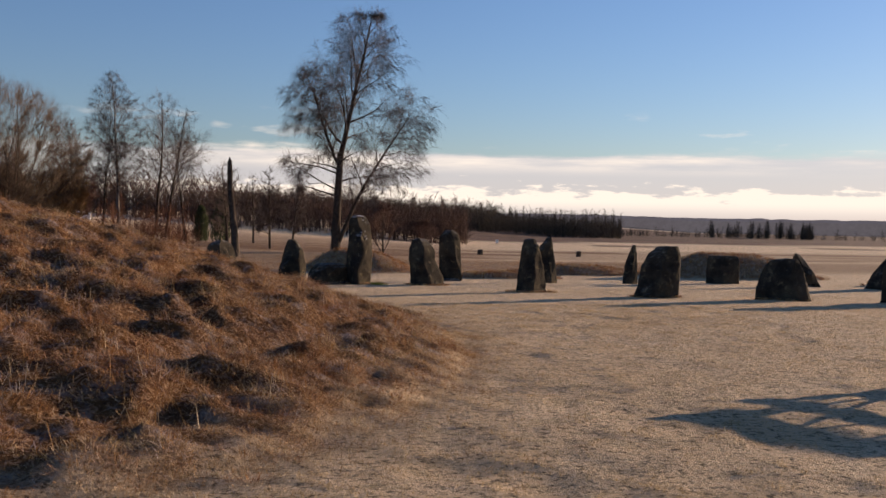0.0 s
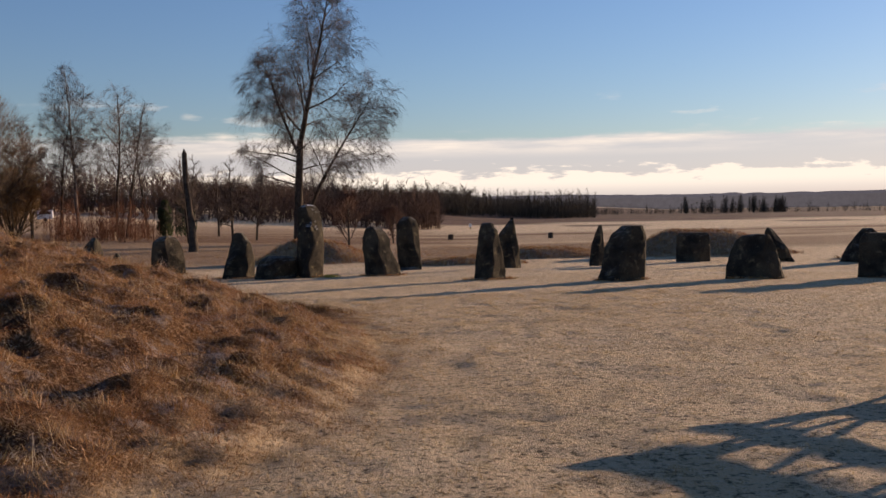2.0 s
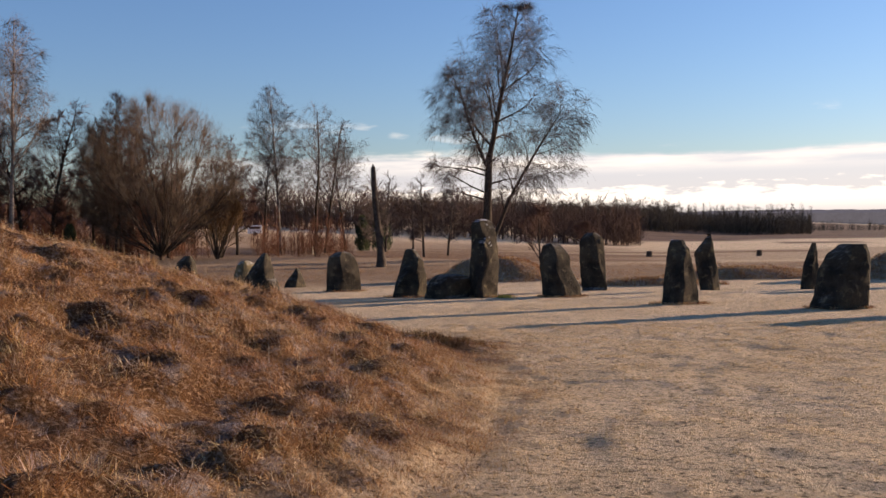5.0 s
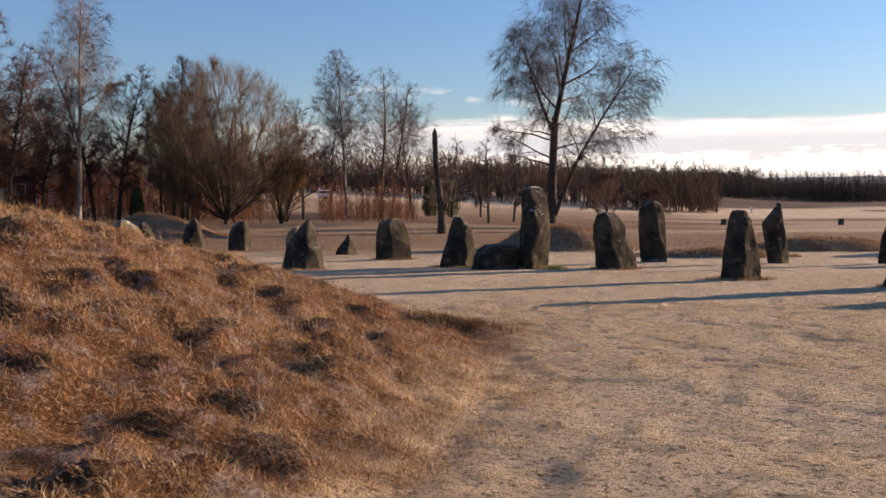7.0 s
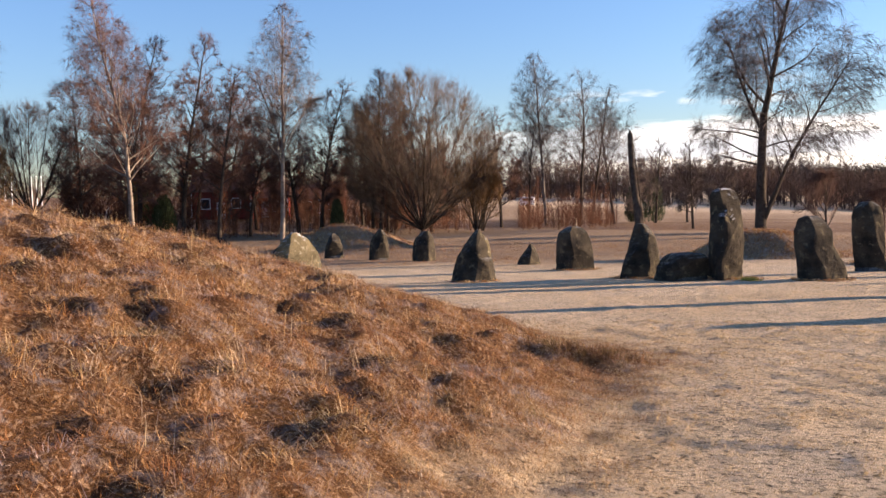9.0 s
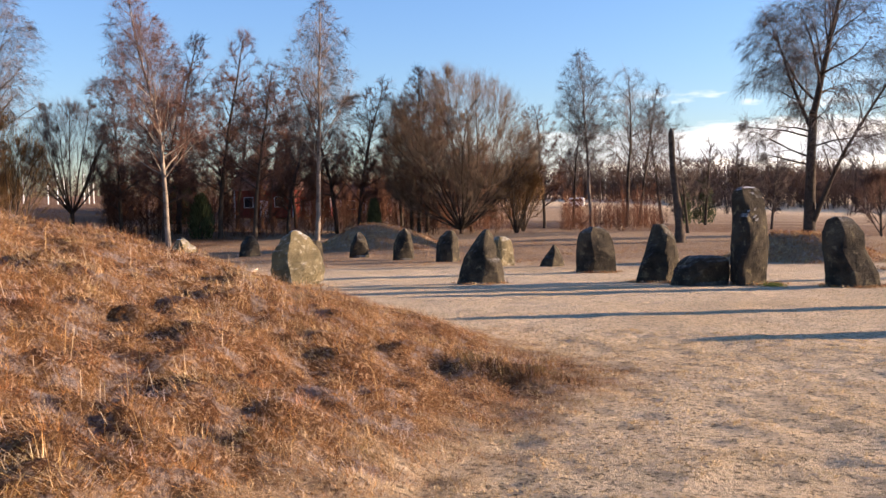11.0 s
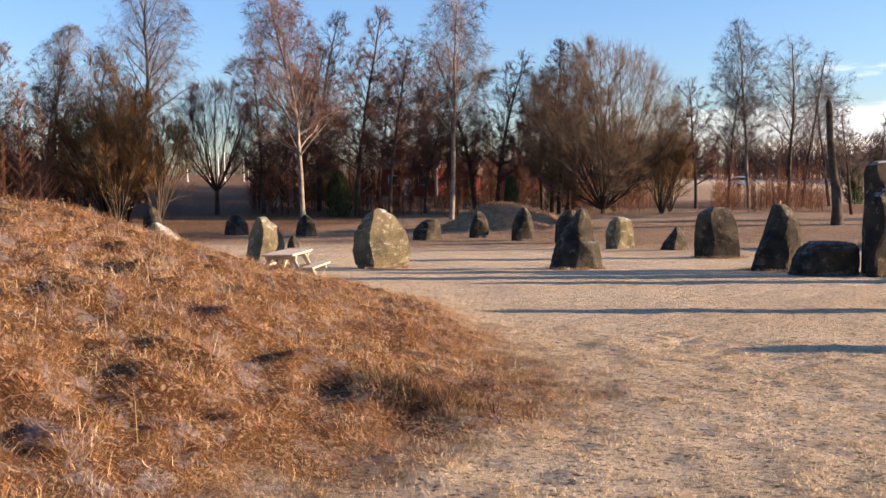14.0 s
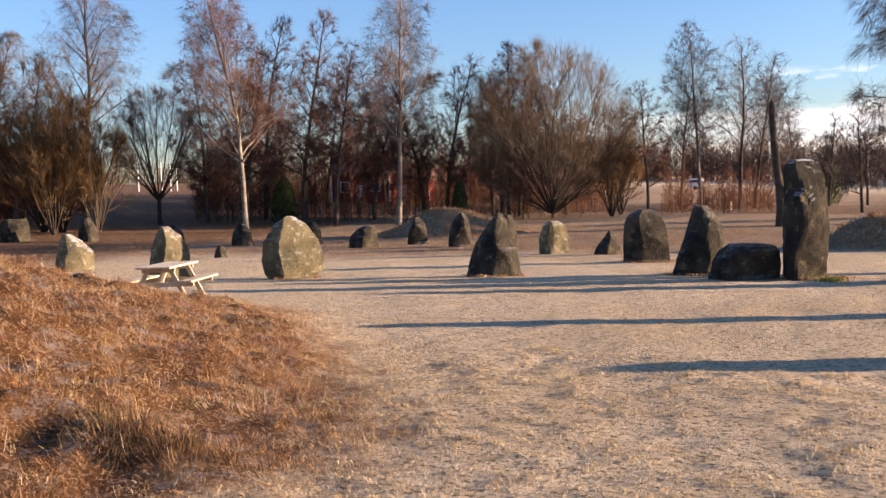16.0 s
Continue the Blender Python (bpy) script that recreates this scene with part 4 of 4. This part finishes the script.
def dead_trunk():
    """A broken, leaning dead stem."""
    t = Tree(61)
    pts, rads = [], []
    for i in range(12):
        s = i / 11
        pts.append(Vector((-0.5 * s + 0.06 * math.sin(7 * s), 0.1 * math.sin(4 * s), 7.3 * s - 0.3)))
        rads.append(0.26 - 0.09 * s + (0.14 * (1 - s) ** 6) + 0.015 * math.sin(23 * s))
    t.tube(pts, rads, 9)
    t.tube([pts[-1], pts[-1] + Vector((-0.02, 0, 0.25))], [0.13, 0.03], 5)
    t.tube([pts[7], pts[7] + Vector((0.25, 0.1, 0.12))], [0.06, 0.02], 4)
    e = thing("dead_tree", at(-16.39, 74.41, 0, 1.085), "broken leaning dead tree trunk without branches", "dead tree")
    mesh_object("trunk", t.wv, t.wf, M_BARK, e, smooth=True)


dead_trunk()


def juniper(x, y, h, w, seed):
    t = Tree(seed)
    t.tube([Vector((0, 0, -0.2)), Vector((0, 0, h * 0.9))], [0.1, 0.02], 5)
    rng = t.rng
    for _ in range(1500):
        s = rng.random() ** 0.8
        rad = w * (1 - s) ** 0.55 * (0.35 + 0.65 * s ** 0.3) * rng.uniform(0.3, 1.0)
        a = rng.uniform(0, 6.283)
        p = Vector((rad * math.cos(a), rad * math.sin(a), s * h * 0.93))
        t.sliver(p, Vector((math.cos(a) * 0.4, math.sin(a) * 0.4, 0.9)).normalized(), 0.5, 0.06, 0.2)
    return t.finish("juniper", "dense dark green juniper bush", "juniper", "dark evergreens", M_BARK, M_GREEN, at(x, y))


juniper(-30.25, 128.34, 6.4, 2.2, 71)
juniper(-33.45, 130.34, 5.0, 1.6, 72)
juniper(-45.83, 79.98, 3.4, 0.9, 73)
juniper(-57.75, 70.76, 4.0, 1.6, 74)


# ---------------------------------------------------------------- far woods, as one mass each
def woods(name, label, n, place, height, twigs, spread, r, mat, seed):
    """Many thin bare stems with raised twigs, built in one go."""
    rng = np.random.default_rng(seed)
    x, y = place(rng, n)
    h = height(rng, n)
    z = ground_z(x, y) - 0.2
    V, Fc = [], []

    def spikes(p, d, rad):
        k = len(p)
        L = np.linalg.norm(d, axis=1, keepdims=True)
        u = d / np.maximum(L, 1e-6)
        a = np.cross(u, np.array([0.31, 0.87, 0.2]))
        a /= np.linalg.norm(a, axis=1, keepdims=True)
        b = np.cross(u, a)
        base = sum(len(v) for v in V)
        rings = [p + (a * math.cos(t) + b * math.sin(t)) * rad for t in (0, 2.094, 4.189)]
        V.append(np.stack([*rings, p + d], 1).reshape(-1, 3))
        i = base + 4 * np.arange(k)[:, None]
        Fc.append(np.concatenate([np.concatenate([i + j, i + (j + 1) % 3, i + 3], 1) for j in range(3)]))

    stem = np.stack([x, y, z], -1)
    spikes(stem, np.stack([rng.normal(0, 0.04, n) * h, rng.normal(0, 0.04, n) * h, h], -1), (h * 0.007 * r)[:, None])
    for _ in range(twigs):
        s = rng.uniform(0.04, 1.0, n)
        p = stem + np.stack([0 * h, 0 * h, h * s], -1)
        a = rng.uniform(0, 6.283, n)
        l = h * spread * (1.2 - s) * rng.uniform(0.5, 1.2, n)
        spikes(p, np.stack([np.cos(a) * l, np.sin(a) * l, l * rng.uniform(0.3, 1.6, n)], -1), (h * 0.0045 * r)[:, None])
    ob = mesh_object(name, np.concatenate(V).tolist(), np.concatenate(Fc).tolist(), mat)
    return tagged(ob, label, "woods", kind="stuff")


def fan_place(az0, az1, d0, d1, cx=2.0, cy=8.0):
    def f(rng, n):
        a, d = np.radians(rng.uniform(az0, az1, n)), rng.uniform(d0, d1, n)
        return cx - np.sin(a) * d, cy + np.cos(a) * d
    return f


def clumped(place, k, low, seed):
    """Keeps only the spots where a broad noise runs high, so that the growth stands in clumps with gaps."""
    def f(rng, n):
        x, y = place(rng, n * 4)
        v = vnoise(x, y, k, seed)
        az = np.degrees(np.arctan2(2.0 - x, y - 8.0))
        gap = (np.abs(az - 52.3) < 3.0) | (np.abs(az - 24.3) < 1.4)
        good = np.flatnonzero((v > low) & ~gap)
        good = np.resize(good, n)
        return x[good], y[good]
    return f


woods("brushwood", "red-brown bare brushwood under the trees", 1500, clumped(fan_place(17, 80, 88, 135), 0.10, 0.36, 41), lambda g, n: g.uniform(1.6, 5.6, n) * g.uniform(0.6, 1.0, n), 34, 0.26, 1.1, M_BRUSH, 1)
woods("saplings", "thin young bare trees in the wood's edge", 620, clumped(fan_place(27, 80, 90, 130), 0.08, 0.34, 43), lambda g, n: g.uniform(5.5, 11.0, n), 60, 0.20, 0.7, M_BRUSH, 12)
woods("saplings", "dense young red-brown trees at the end of the row", 230, fan_place(58.5, 78, 72, 96), lambda g, n: g.uniform(5.0, 10.5, n), 64, 0.22, 0.75, M_BRUSH, 15)
woods("woodland", "dark bare woodland behind the large birch", 1100, fan_place(-1, 30, 205, 260), lambda g, n: g.uniform(6.5, 10.0, n) + 2 * (g.random(n) < 0.1), 18, 0.44, 1.6, M_WOODS, 22)
woods("woodland", "dark bare woodland beyond the pale field", 1000, fan_place(27, 85, 300, 350), lambda g, n: g.uniform(6, 9.5, n) + 2.5 * (g.random(n) < 0.08), 18, 0.44, 1.8, M_WOODS, 2)
woods("woodland", "dark distant wood across the fields", 1900, fan_place(-3, 14, 400, 500), lambda g, n: g.uniform(8.0, 11.5, n) + 3.5 * (g.random(n) < 0.10), 18, 0.40, 2.0, M_PINES, 3)
woods("woodland", "dark distant wood thinning out into the fields", 900, fan_place(-10.6, -2.5, 420, 540), lambda g, n: g.uniform(6.5, 9.5, n) + 4.5 * (g.random(n) < 0.14), 24, 0.30, 2.0, M_PINES, 6)
woods("hedgerow", "line of shrubs far out in the fields", 330, fan_place(-27, -10, 600, 680), lambda g, n: g.uniform(2.5, 4.5, n) + 3 * (g.random(n) < 0.10), 24, 0.6, 2.0, M_PINES, 4)


def copse_place(rng, n):
    """Single trees and small groups, a few metres across each, in a loose line."""
    spots = np.array([-15.9, -16.9, -17.3, -18.1, -18.5, -19.0, -19.7, -20.3, -21.0, -21.3])
    a, d = np.radians(spots[rng.integers(0, len(spots), n)] + rng.normal(0, 0.10, n)), rng.uniform(600, 625, n)
    return 2.0 - np.sin(a) * d, 8.0 + np.cos(a) * d


woods("copse", "loose line of bare trees out in the fields", 110, copse_place, lambda g, n: g.uniform(6.0, 11.5, n), 80, 0.30, 1.5, M_PINES, 13)


def far_ridge(az0, az1, dist, h0, h1, seed, mat, name, label):
    """A wooded ridge along the horizon, with an uneven crest and a body."""
    rng = random.Random(seed)
    n = 420
    vs, fs = [], []
    for i in range(n + 1):
        a = radians(az0 + (az1 - az0) * i / n)
        e = min(1.0, i / n * 6, (1 - i / n) * 6)
        h = (h0 + (h1 - h0) * (0.5 + 0.5 * noise.noise(Vector((i * 0.018, seed, 0))))) * (0.25 + 0.75 * e) + 1.2 * rng.random() + 5 * abs(noise.noise(Vector((i * 0.31, seed, 2)))) + 9 * noise.noise(Vector((i * 0.07, seed, 5)))*(h1 / 42)
        for d, z in ((dist, -8), (dist, -2.6 + h * 0.8), (dist + 25, -2.6 + h), (dist + 300, -8)):
            vs.append((2 - math.sin(a) * d, 8 + math.cos(a) * d, z))
    for i in range(n):
        for j in range(3):
            fs.append((4 * i + j, 4 * i + j + 1, 4 * i + j + 5, 4 * i + j + 4))
    return tagged(mesh_object(name, vs, fs, mat), label, "backdrop", kind="structure")


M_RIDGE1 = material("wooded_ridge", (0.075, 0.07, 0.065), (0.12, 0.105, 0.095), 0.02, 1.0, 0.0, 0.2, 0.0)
# paler greys and a faint emission stand in for haze on the far hills
M_RIDGE_HAZE = material("far_ridge_haze_glow", (0.12, 0.105, 0.10), (0.17, 0.145, 0.135), 0.01, 1.0, 0.0, 0.1, 0.0)
M_RIDGE_HAZE.node_tree.nodes["Principled BSDF"].inputs["Emission Color"].default_value = (0.80, 0.69, 0.66, 1)
M_RIDGE_HAZE.node_tree.nodes["Principled BSDF"].inputs["Emission Strength"].default_value = 0.07
far_ridge(-80, 100, 1900, 20, 42, 5, M_RIDGE_HAZE, "backdrop_far", "hazy wooded hills along the horizon")
far_ridge(-7, 95, 700, 8, 15, 9, M_RIDGE1, "backdrop_near", "dark wood across the fields")


# ---------------------------------------------------------------- grass, as one mass for each kind
def blades(name, label, px, py, per, length, width, tilt, mat, seed, spread=0.06, wind=(-0.12, -0.1)):
    """Bent blades in tufts round the points px, py. length, width: metres, one for each tuft."""
    g = np.random.default_rng(seed)
    n = len(px) * per
    x, y = np.repeat(px, per) + g.normal(0, spread, n), np.repeat(py, per) + g.normal(0, spread, n)
    z = ground_z(x, y) - 0.012
    L = np.repeat(length, per) * g.uniform(0.5, 1.25, n)
    w = np.repeat(width, per) * g.uniform(0.7, 1.3, n)
    a, th = g.uniform(0, 6.283, n), np.abs(g.normal(0, tilt * 0.5, n)) + tilt * 0.35
    e = 0.05
    fx, fy = tussock(x - e, y) - tussock(x + e, y), tussock(x, y - e) - tussock(x, y + e)
    steep = np.hypot(fx, fy)
    comb, pull = np.arctan2(fy, fx) + g.normal(0, 0.5, n), np.minimum(1.2, 0.25 + 7 * steep) * min(1.0, tilt)
    hx, hy = np.cos(a) * np.sin(th) + np.cos(comb) * pull + wind[0], np.sin(a) * np.sin(th) + np.sin(comb) * pull + wind[1]
    up = np.maximum(np.cos(th), 0.18)
    d0 = np.stack([hx * 0.6, hy * 0.6, up], -1)
    d0 /= np.linalg.norm(d0, axis=1, keepdims=True)
    d1 = np.stack([hx * 1.3, hy * 1.3, up * g.uniform(-1.6, 0.4, n)], -1)
    d1 /= np.linalg.norm(d1, axis=1, keepdims=True)
    s = np.stack([-np.sin(a + 0.7), np.cos(a + 0.7), 0 * a], -1) * w[:, None] / 2
    p = np.stack([x, y, z], -1)
    m = p + d0 * L[:, None] * 0.55
    t = m + d1 * L[:, None] * 0.5
    co = np.stack([p - s, p + s, m - s * 0.7, m + s * 0.7, t], 1).reshape(-1, 3)
    b = 5 * np.arange(n)[:, None]
    idx = np.concatenate([b, b + 1, b + 3, b + 2, b + 2, b + 3, b + 4], 1).ravel()
    me = bpy.data.meshes.new(name)
    me.vertices.add(len(co))
    me.vertices.foreach_set("co", co.ravel().astype(np.float32))
    me.loops.add(len(idx))
    me.loops.foreach_set("vertex_index", idx.astype(np.int32))
    me.polygons.add(2 * n)
    start = np.stack([7 * np.arange(n), 7 * np.arange(n) + 4], -1).ravel()
    me.polygons.foreach_set("loop_start", start.astype(np.int32))
    me.polygons.foreach_set("loop_total", np.tile([4, 3], n).astype(np.int32))
    me.update(calc_edges=True)
    me.validate()
    me.materials.append(mat)
    return tagged(new(name, me), label, "grass", kind="stuff")


rg = np.random.default_rng(5)
cx, cy = rg.uniform(-15, 1.6, 130000), rg.uniform(2.5, 30, 130000)
keep = (rough_edge(cx, cy) < 0.96 + 0.09 * vnoise(cx, cy, 2.6, 77)) & (rg.random(len(cx)) < np.clip(1.15 - np.abs(cx) / 14, 0.15, 1)) & (rg.random(len(cx)) < 4.2 * (tussock(cx, cy) - 0.29))
cx, cy = cx[keep][:30000], cy[keep][:30000]
hh = (0.06 + 0.14 * tussock(cx, cy) + 0.06 * vnoise(cx, cy, 0.6, 9)) * (0.5 + 0.5 * sm(1.0, 0.9, rough_edge(cx, cy)))
blades("long_grass", "dry orange-brown matted long grass on the mound", cx, cy, 8, hh, np.full(len(cx), 0.0035), 1.7, M_LONG, 7, 0.05)
ex, ey = rg.uniform(-5, 2.2, 42000), rg.uniform(2.5, 28, 42000)
re = rough_edge(ex, ey)
keep = (re > 0.86) & (re < 1.13) & (rg.random(len(ex)) < np.minimum(np.clip((1.14 - re) / 0.15, 0, 1), np.clip((re - 0.85) / 0.1, 0, 1))) & (rg.random(len(ex)) < 0.25 + 1.1 * vnoise(ex, ey, 3.4, 64))
blades("edge_grass", "thin straw-yellow grass along the foot of the mound", ex[keep], ey[keep], 5, 0.05 + 0.07 * vnoise(ex[keep], ey[keep], 2.2, 65), np.full(keep.sum(), 0.0036), 1.3, M_STRAW, 8, 0.05)
lx, ly = np.concatenate([rg.uniform(-3, 7, 64000), rg.uniform(7, 13, 9000), rg.uniform(-14, 16, 14000)]), np.concatenate([rg.uniform(4, 27, 64000), rg.uniform(11, 27, 9000), rg.uniform(16, 38, 14000)])
keep = (rough_edge(lx, ly) > 0.97) & (rg.random(len(lx)) < 0.1 + 1.3 * vnoise(lx, ly, 4.6, 8))
lx, ly = lx[keep], ly[keep]
far = np.hypot(lx - 3, ly - 10)
blades("lawn_grass", "short pale frosted grass of the meadow", lx, ly, 4, (0.022 + 0.045 * vnoise(lx, ly, 4.6, 8)) * (1 + 0.006 * far), 0.0040 + 0.0003 * far, 0.95, M_LAWN, 9, 0.022, (-0.1, -0.05))
# thin stalks standing over the matted grass
sx, sy = rg.uniform(-11, 0.5, 2600), rg.uniform(5, 26, 2600)
keep = (rough_edge(sx, sy) < 0.95) & (rg.random(2600) < 1.6 * (vnoise(sx, sy, 0.7, 71) - 0.25))
blades("tall_stalks", "thin dry stalks standing over the mound's grass", sx[keep], sy[keep], 2, 0.22 + 0.22 * vnoise(sx[keep], sy[keep], 1.3, 72), np.full(keep.sum(), 0.004), 0.35, M_STRAW, 16, 0.08)
# a dark heathery tussock at the foot of the mound
hx, hy = -1.25 + rg.normal(0, 0.34, 120), 20.3 + rg.normal(0, 0.16, 120)
blades("heather", "dark brown heather tussock at the foot of the mound", hx, hy, 8, np.full(120, 0.2), np.full(120, 0.006), 0.5, M_HEATH, 10, 0.05)
mx, my = rg.uniform(-40, 28, 70000), rg.uniform(43, 70, 70000)
keep = low_r(mx, my)[0] < 0.98 + 0.2 * (vnoise(mx, my, 1.0, 13) - 0.5)
mx, my = mx[keep], my[keep]
blades("mound_grass", "dry brown grass on the low mounds", mx, my, 4, np.full(len(mx), 0.3), np.full(len(mx), 0.018), 0.8, M_LONG, 11, 0.12)
tx, ty = rg.uniform(-50, 26, 30000), rg.uniform(41, 92, 30000)
tq = -0.342 * tx + 0.9397 * ty + 5 * (vnoise(tx, ty, 0.16, 31) - 0.5)
keep = (tq > 52) & (tq < 79) & (rg.random(len(tx)) < 1.4 * (vnoise(tx, ty, 0.5, 33) - 0.2))
tx, ty = tx[keep], ty[keep]
blades("rough_grass", "dry brown rough grass beyond the standing stones", tx, ty, 3, np.full(len(tx), 0.22), np.full(len(tx), 0.012), 0.8, M_LONG, 14, 0.15)
# tufts left uncut round the feet of the stones
for sx, sy in ((3.27, 34.88), (7.33, 32.35), (-0.64, 39.69), (-3.39, 40.08), (-11.76, 38.4), (-17.2, 35.68), (-6.58, 40.67), (11.14, 30.85), (-10.68, 45.67), (14.85, 29.2), (-19.92, 33.11)):
    ta = rg.uniform(0, 6.283, 130)
    tr = rg.uniform(0.55, 0.95, 130)
    blades("grass_tuft", "uncut yellow-green grass round the foot of a standing stone", sx + np.cos(ta) * tr, sy + np.sin(ta) * tr * 0.8, 5, np.full(130, 0.15), np.full(130, 0.012), 0.5, M_LONG, 12, 0.05)

gx, gy = -2.7 + rg.normal(0, 0.14, 60), 39.3 + rg.normal(0, 0.14, 60)
blades("grass_tuft", "moss-green grass tuft at the foot of the tallest stone", gx, gy, 6, np.full(60, 0.2), np.full(60, 0.012), 0.5, M_MOSS, 15, 0.05)


# ---------------------------------------------------------------- small things far out
M_RED = material("red_painted_boards", (0.20, 0.038, 0.026), (0.26, 0.055, 0.036), 1.0, 0.85, 0.2, 12, 0.1)
M_WHITE = material("white_paint", (0.74, 0.73, 0.70), (0.80, 0.79, 0.77), 1.0, 0.6, 0.0, 12, 0.3)
M_ROOF = material("dark_roof_tiles", (0.10, 0.06, 0.05), (0.16, 0.09, 0.07), 1.0, 0.9, 0.4, 10, 0.1)
M_DARKGLASS = material("dark_window_glass", (0.02, 0.02, 0.025), (0.03, 0.03, 0.035), 1.0, 0.1, 0.0, 5, 0.5)


def slab(name, size, m, mat, parent, bevel=0.01):
    bm = bmesh.new()
    box(bm, *size, Matrix(), bevel)
    ob = part(name, bm, mat, parent)
    ob.matrix_local = m
    return ob


def cottage(x, y, az, w, d, h, label):
    """A small wooden house with a pitched roof, corner boards and framed windows."""
    t = thing("cottage", at(x, y, az), label, "house", "red cottages behind the trees")
    slab("wall", (w, d, h), pose(0, 0, h / 2), M_RED, t)
    bm = bmesh.new()
    v = [bm.verts.new(p) for p in ((-w / 2 - .3, -d / 2 - .35, h - .1), (w / 2 + .3, -d / 2 - .35, h - .1), (w / 2 + .3, d / 2 + .35, h - .1), (-w / 2 - .3, d / 2 + .35, h - .1), (-w / 2 - .3, 0, h + d * .42), (w / 2 + .3, 0, h + d * .42))]
    for f in ((0, 1, 5, 4), (2, 3, 4, 5), (1, 2, 5), (3, 0, 4), (3, 2, 1, 0)):
        bm.faces.new([v[i] for i in f])
    part("roof", bm, M_ROOF, t)
    slab("chimney", (0.6, 0.6, 1.4), pose(w * 0.2, 0, h + d * 0.42), M_ROOF, t)
    for s in (-1, 1):
        slab("corner_board", (0.16, 0.16, h), pose(s * w / 2, -d / 2, h / 2), M_WHITE, t)
        win = slab("window", (1.15, 0.1, 1.3), pose(s * w * 0.26, -d / 2 - 0.02, h * 0.55), M_WHITE, t)
        slab("pane", (0.95, 0.04, 1.1), pose(0, -0.055, 0), M_DARKGLASS, win)
    slab("door", (0.95, 0.08, 2.0), pose(0, -d / 2 - 0.02, 1.05), M_WHITE, t)


cottage(-75.22, 99.03, 30, 7.0, 6, 3.4, "dark red wooden house in the shade of bare trees")
cottage(-73.74, 105.23, 32, 5.5, 5, 2.6, "small red wooden cottage with white trim in the sun")
cottage(-75.26, 119.22, 30, 6.5, 5, 2.2, "low red wooden shed behind bare trees")


def flagpole(x, y, h):
    t = Tree(3)
    t.tube([Vector((0, 0, -0.2)), Vector((0, 0, 0.3)), Vector((0, 0, h))], [0.09, 0.08, 0.045], 8)
    e = thing("flagpole", at(x, y), "white flagpole without a flag", "flagpole", "row of white flagpoles")
    mesh_object("pole", t.wv, t.wf, M_WHITE, e, smooth=True)
    bm = bmesh.new()
    bmesh.ops.create_uvsphere(bm, u_segments=8, v_segments=6, radius=0.12, matrix=Matrix.Translation((0, 0, h + 0.05)))
    part("knob", bm, M_WHITE, e, smooth=True)


def stump(x, y, r, h, seed):
    """A short weathered post of wood."""
    t = Tree(seed)
    t.tube([Vector((0, 0, -0.1)), Vector((0, 0, 0.15)), Vector((0.02, 0, h * 0.9)), Vector((0.02, 0, h)), Vector((0.02, 0, h + 0.01))], [r * 1.25, r, r * 0.95, r * 0.88, 0.01], 10)
    e = mesh_object("stump", t.wv, t.wf, M_BARK, None, smooth=False)
    e.matrix_world = at(x, y)
    tagged(e, "short dark wooden stump at the edge of the field", "stump", "stumps along the field edge")


stump(4.66, 118.14, 0.36, 0.7, 1)
stump(16.98, 118.03, 0.32, 0.75, 2)

for fx, fy in ((-125.01, 100.04), (-123.1, 102.88), (-122.36, 104.02), (-121.83, 104.82), (-125.46, 111.25), (-125.03, 111.82), (-124.61, 112.39)):
    flagpole(fx, fy, 4.6)
juniper(-71.92, 81.59, 5.0, 2.4, 75)

post = thing("marker_post", at(12.62, 220.82, 0, 1.093), "small white marker board on a post in the field", "sign")
slab("board", (0.55, 0.06, 0.7), pose(0, 0, 0.9), M_WHITE, post)
slab("post", (0.09, 0.09, 0.9), pose(0, 0.08, 0.45), M_BARK, post)


def wheel(x, y, parent):
    bm = bmesh.new()
    bmesh.ops.create_cone(bm, cap_ends=True, segments=16, radius1=0.33, radius2=0.33, depth=0.2, matrix=pose(0, 0, 0, 90))
    bmesh.ops.bevel(bm, geom=list(bm.edges), offset=0.02, segments=1, affect="EDGES")
    ob = part("wheel", bm, M_DARKGLASS, parent)
    ob.matrix_local = pose(x, y, 0.33)


def trailer(x, y, az):
    """A small white box trailer with a dark window band."""
    t = thing("trailer", at(x, y, az), "small white trailer with a dark window band beyond the trees", "trailer")
    slab("body", (2.6, 1.7, 1.5), pose(0, 0, 1.15), M_WHITE, t, 0.12)
    slab("window", (1.9, 0.05, 0.4), pose(0, -0.86, 1.45), M_DARKGLASS, t)
    slab("drawbar", (1.0, 0.1, 0.1), pose(1.7, 0, 0.5), M_BARK, t)
    for s in (-1, 1):
        wheel(0, s * 0.8, t)


trailer(-62.9, 164.6, 22)
field_post = slab("post", (0.14, 0.14, 0.95), at(-31.5, 103.2) @ pose(0, 0, 0.42), M_PLANK, None)
tagged(field_post, "short pale wooden post at the edge of the meadow", "post")
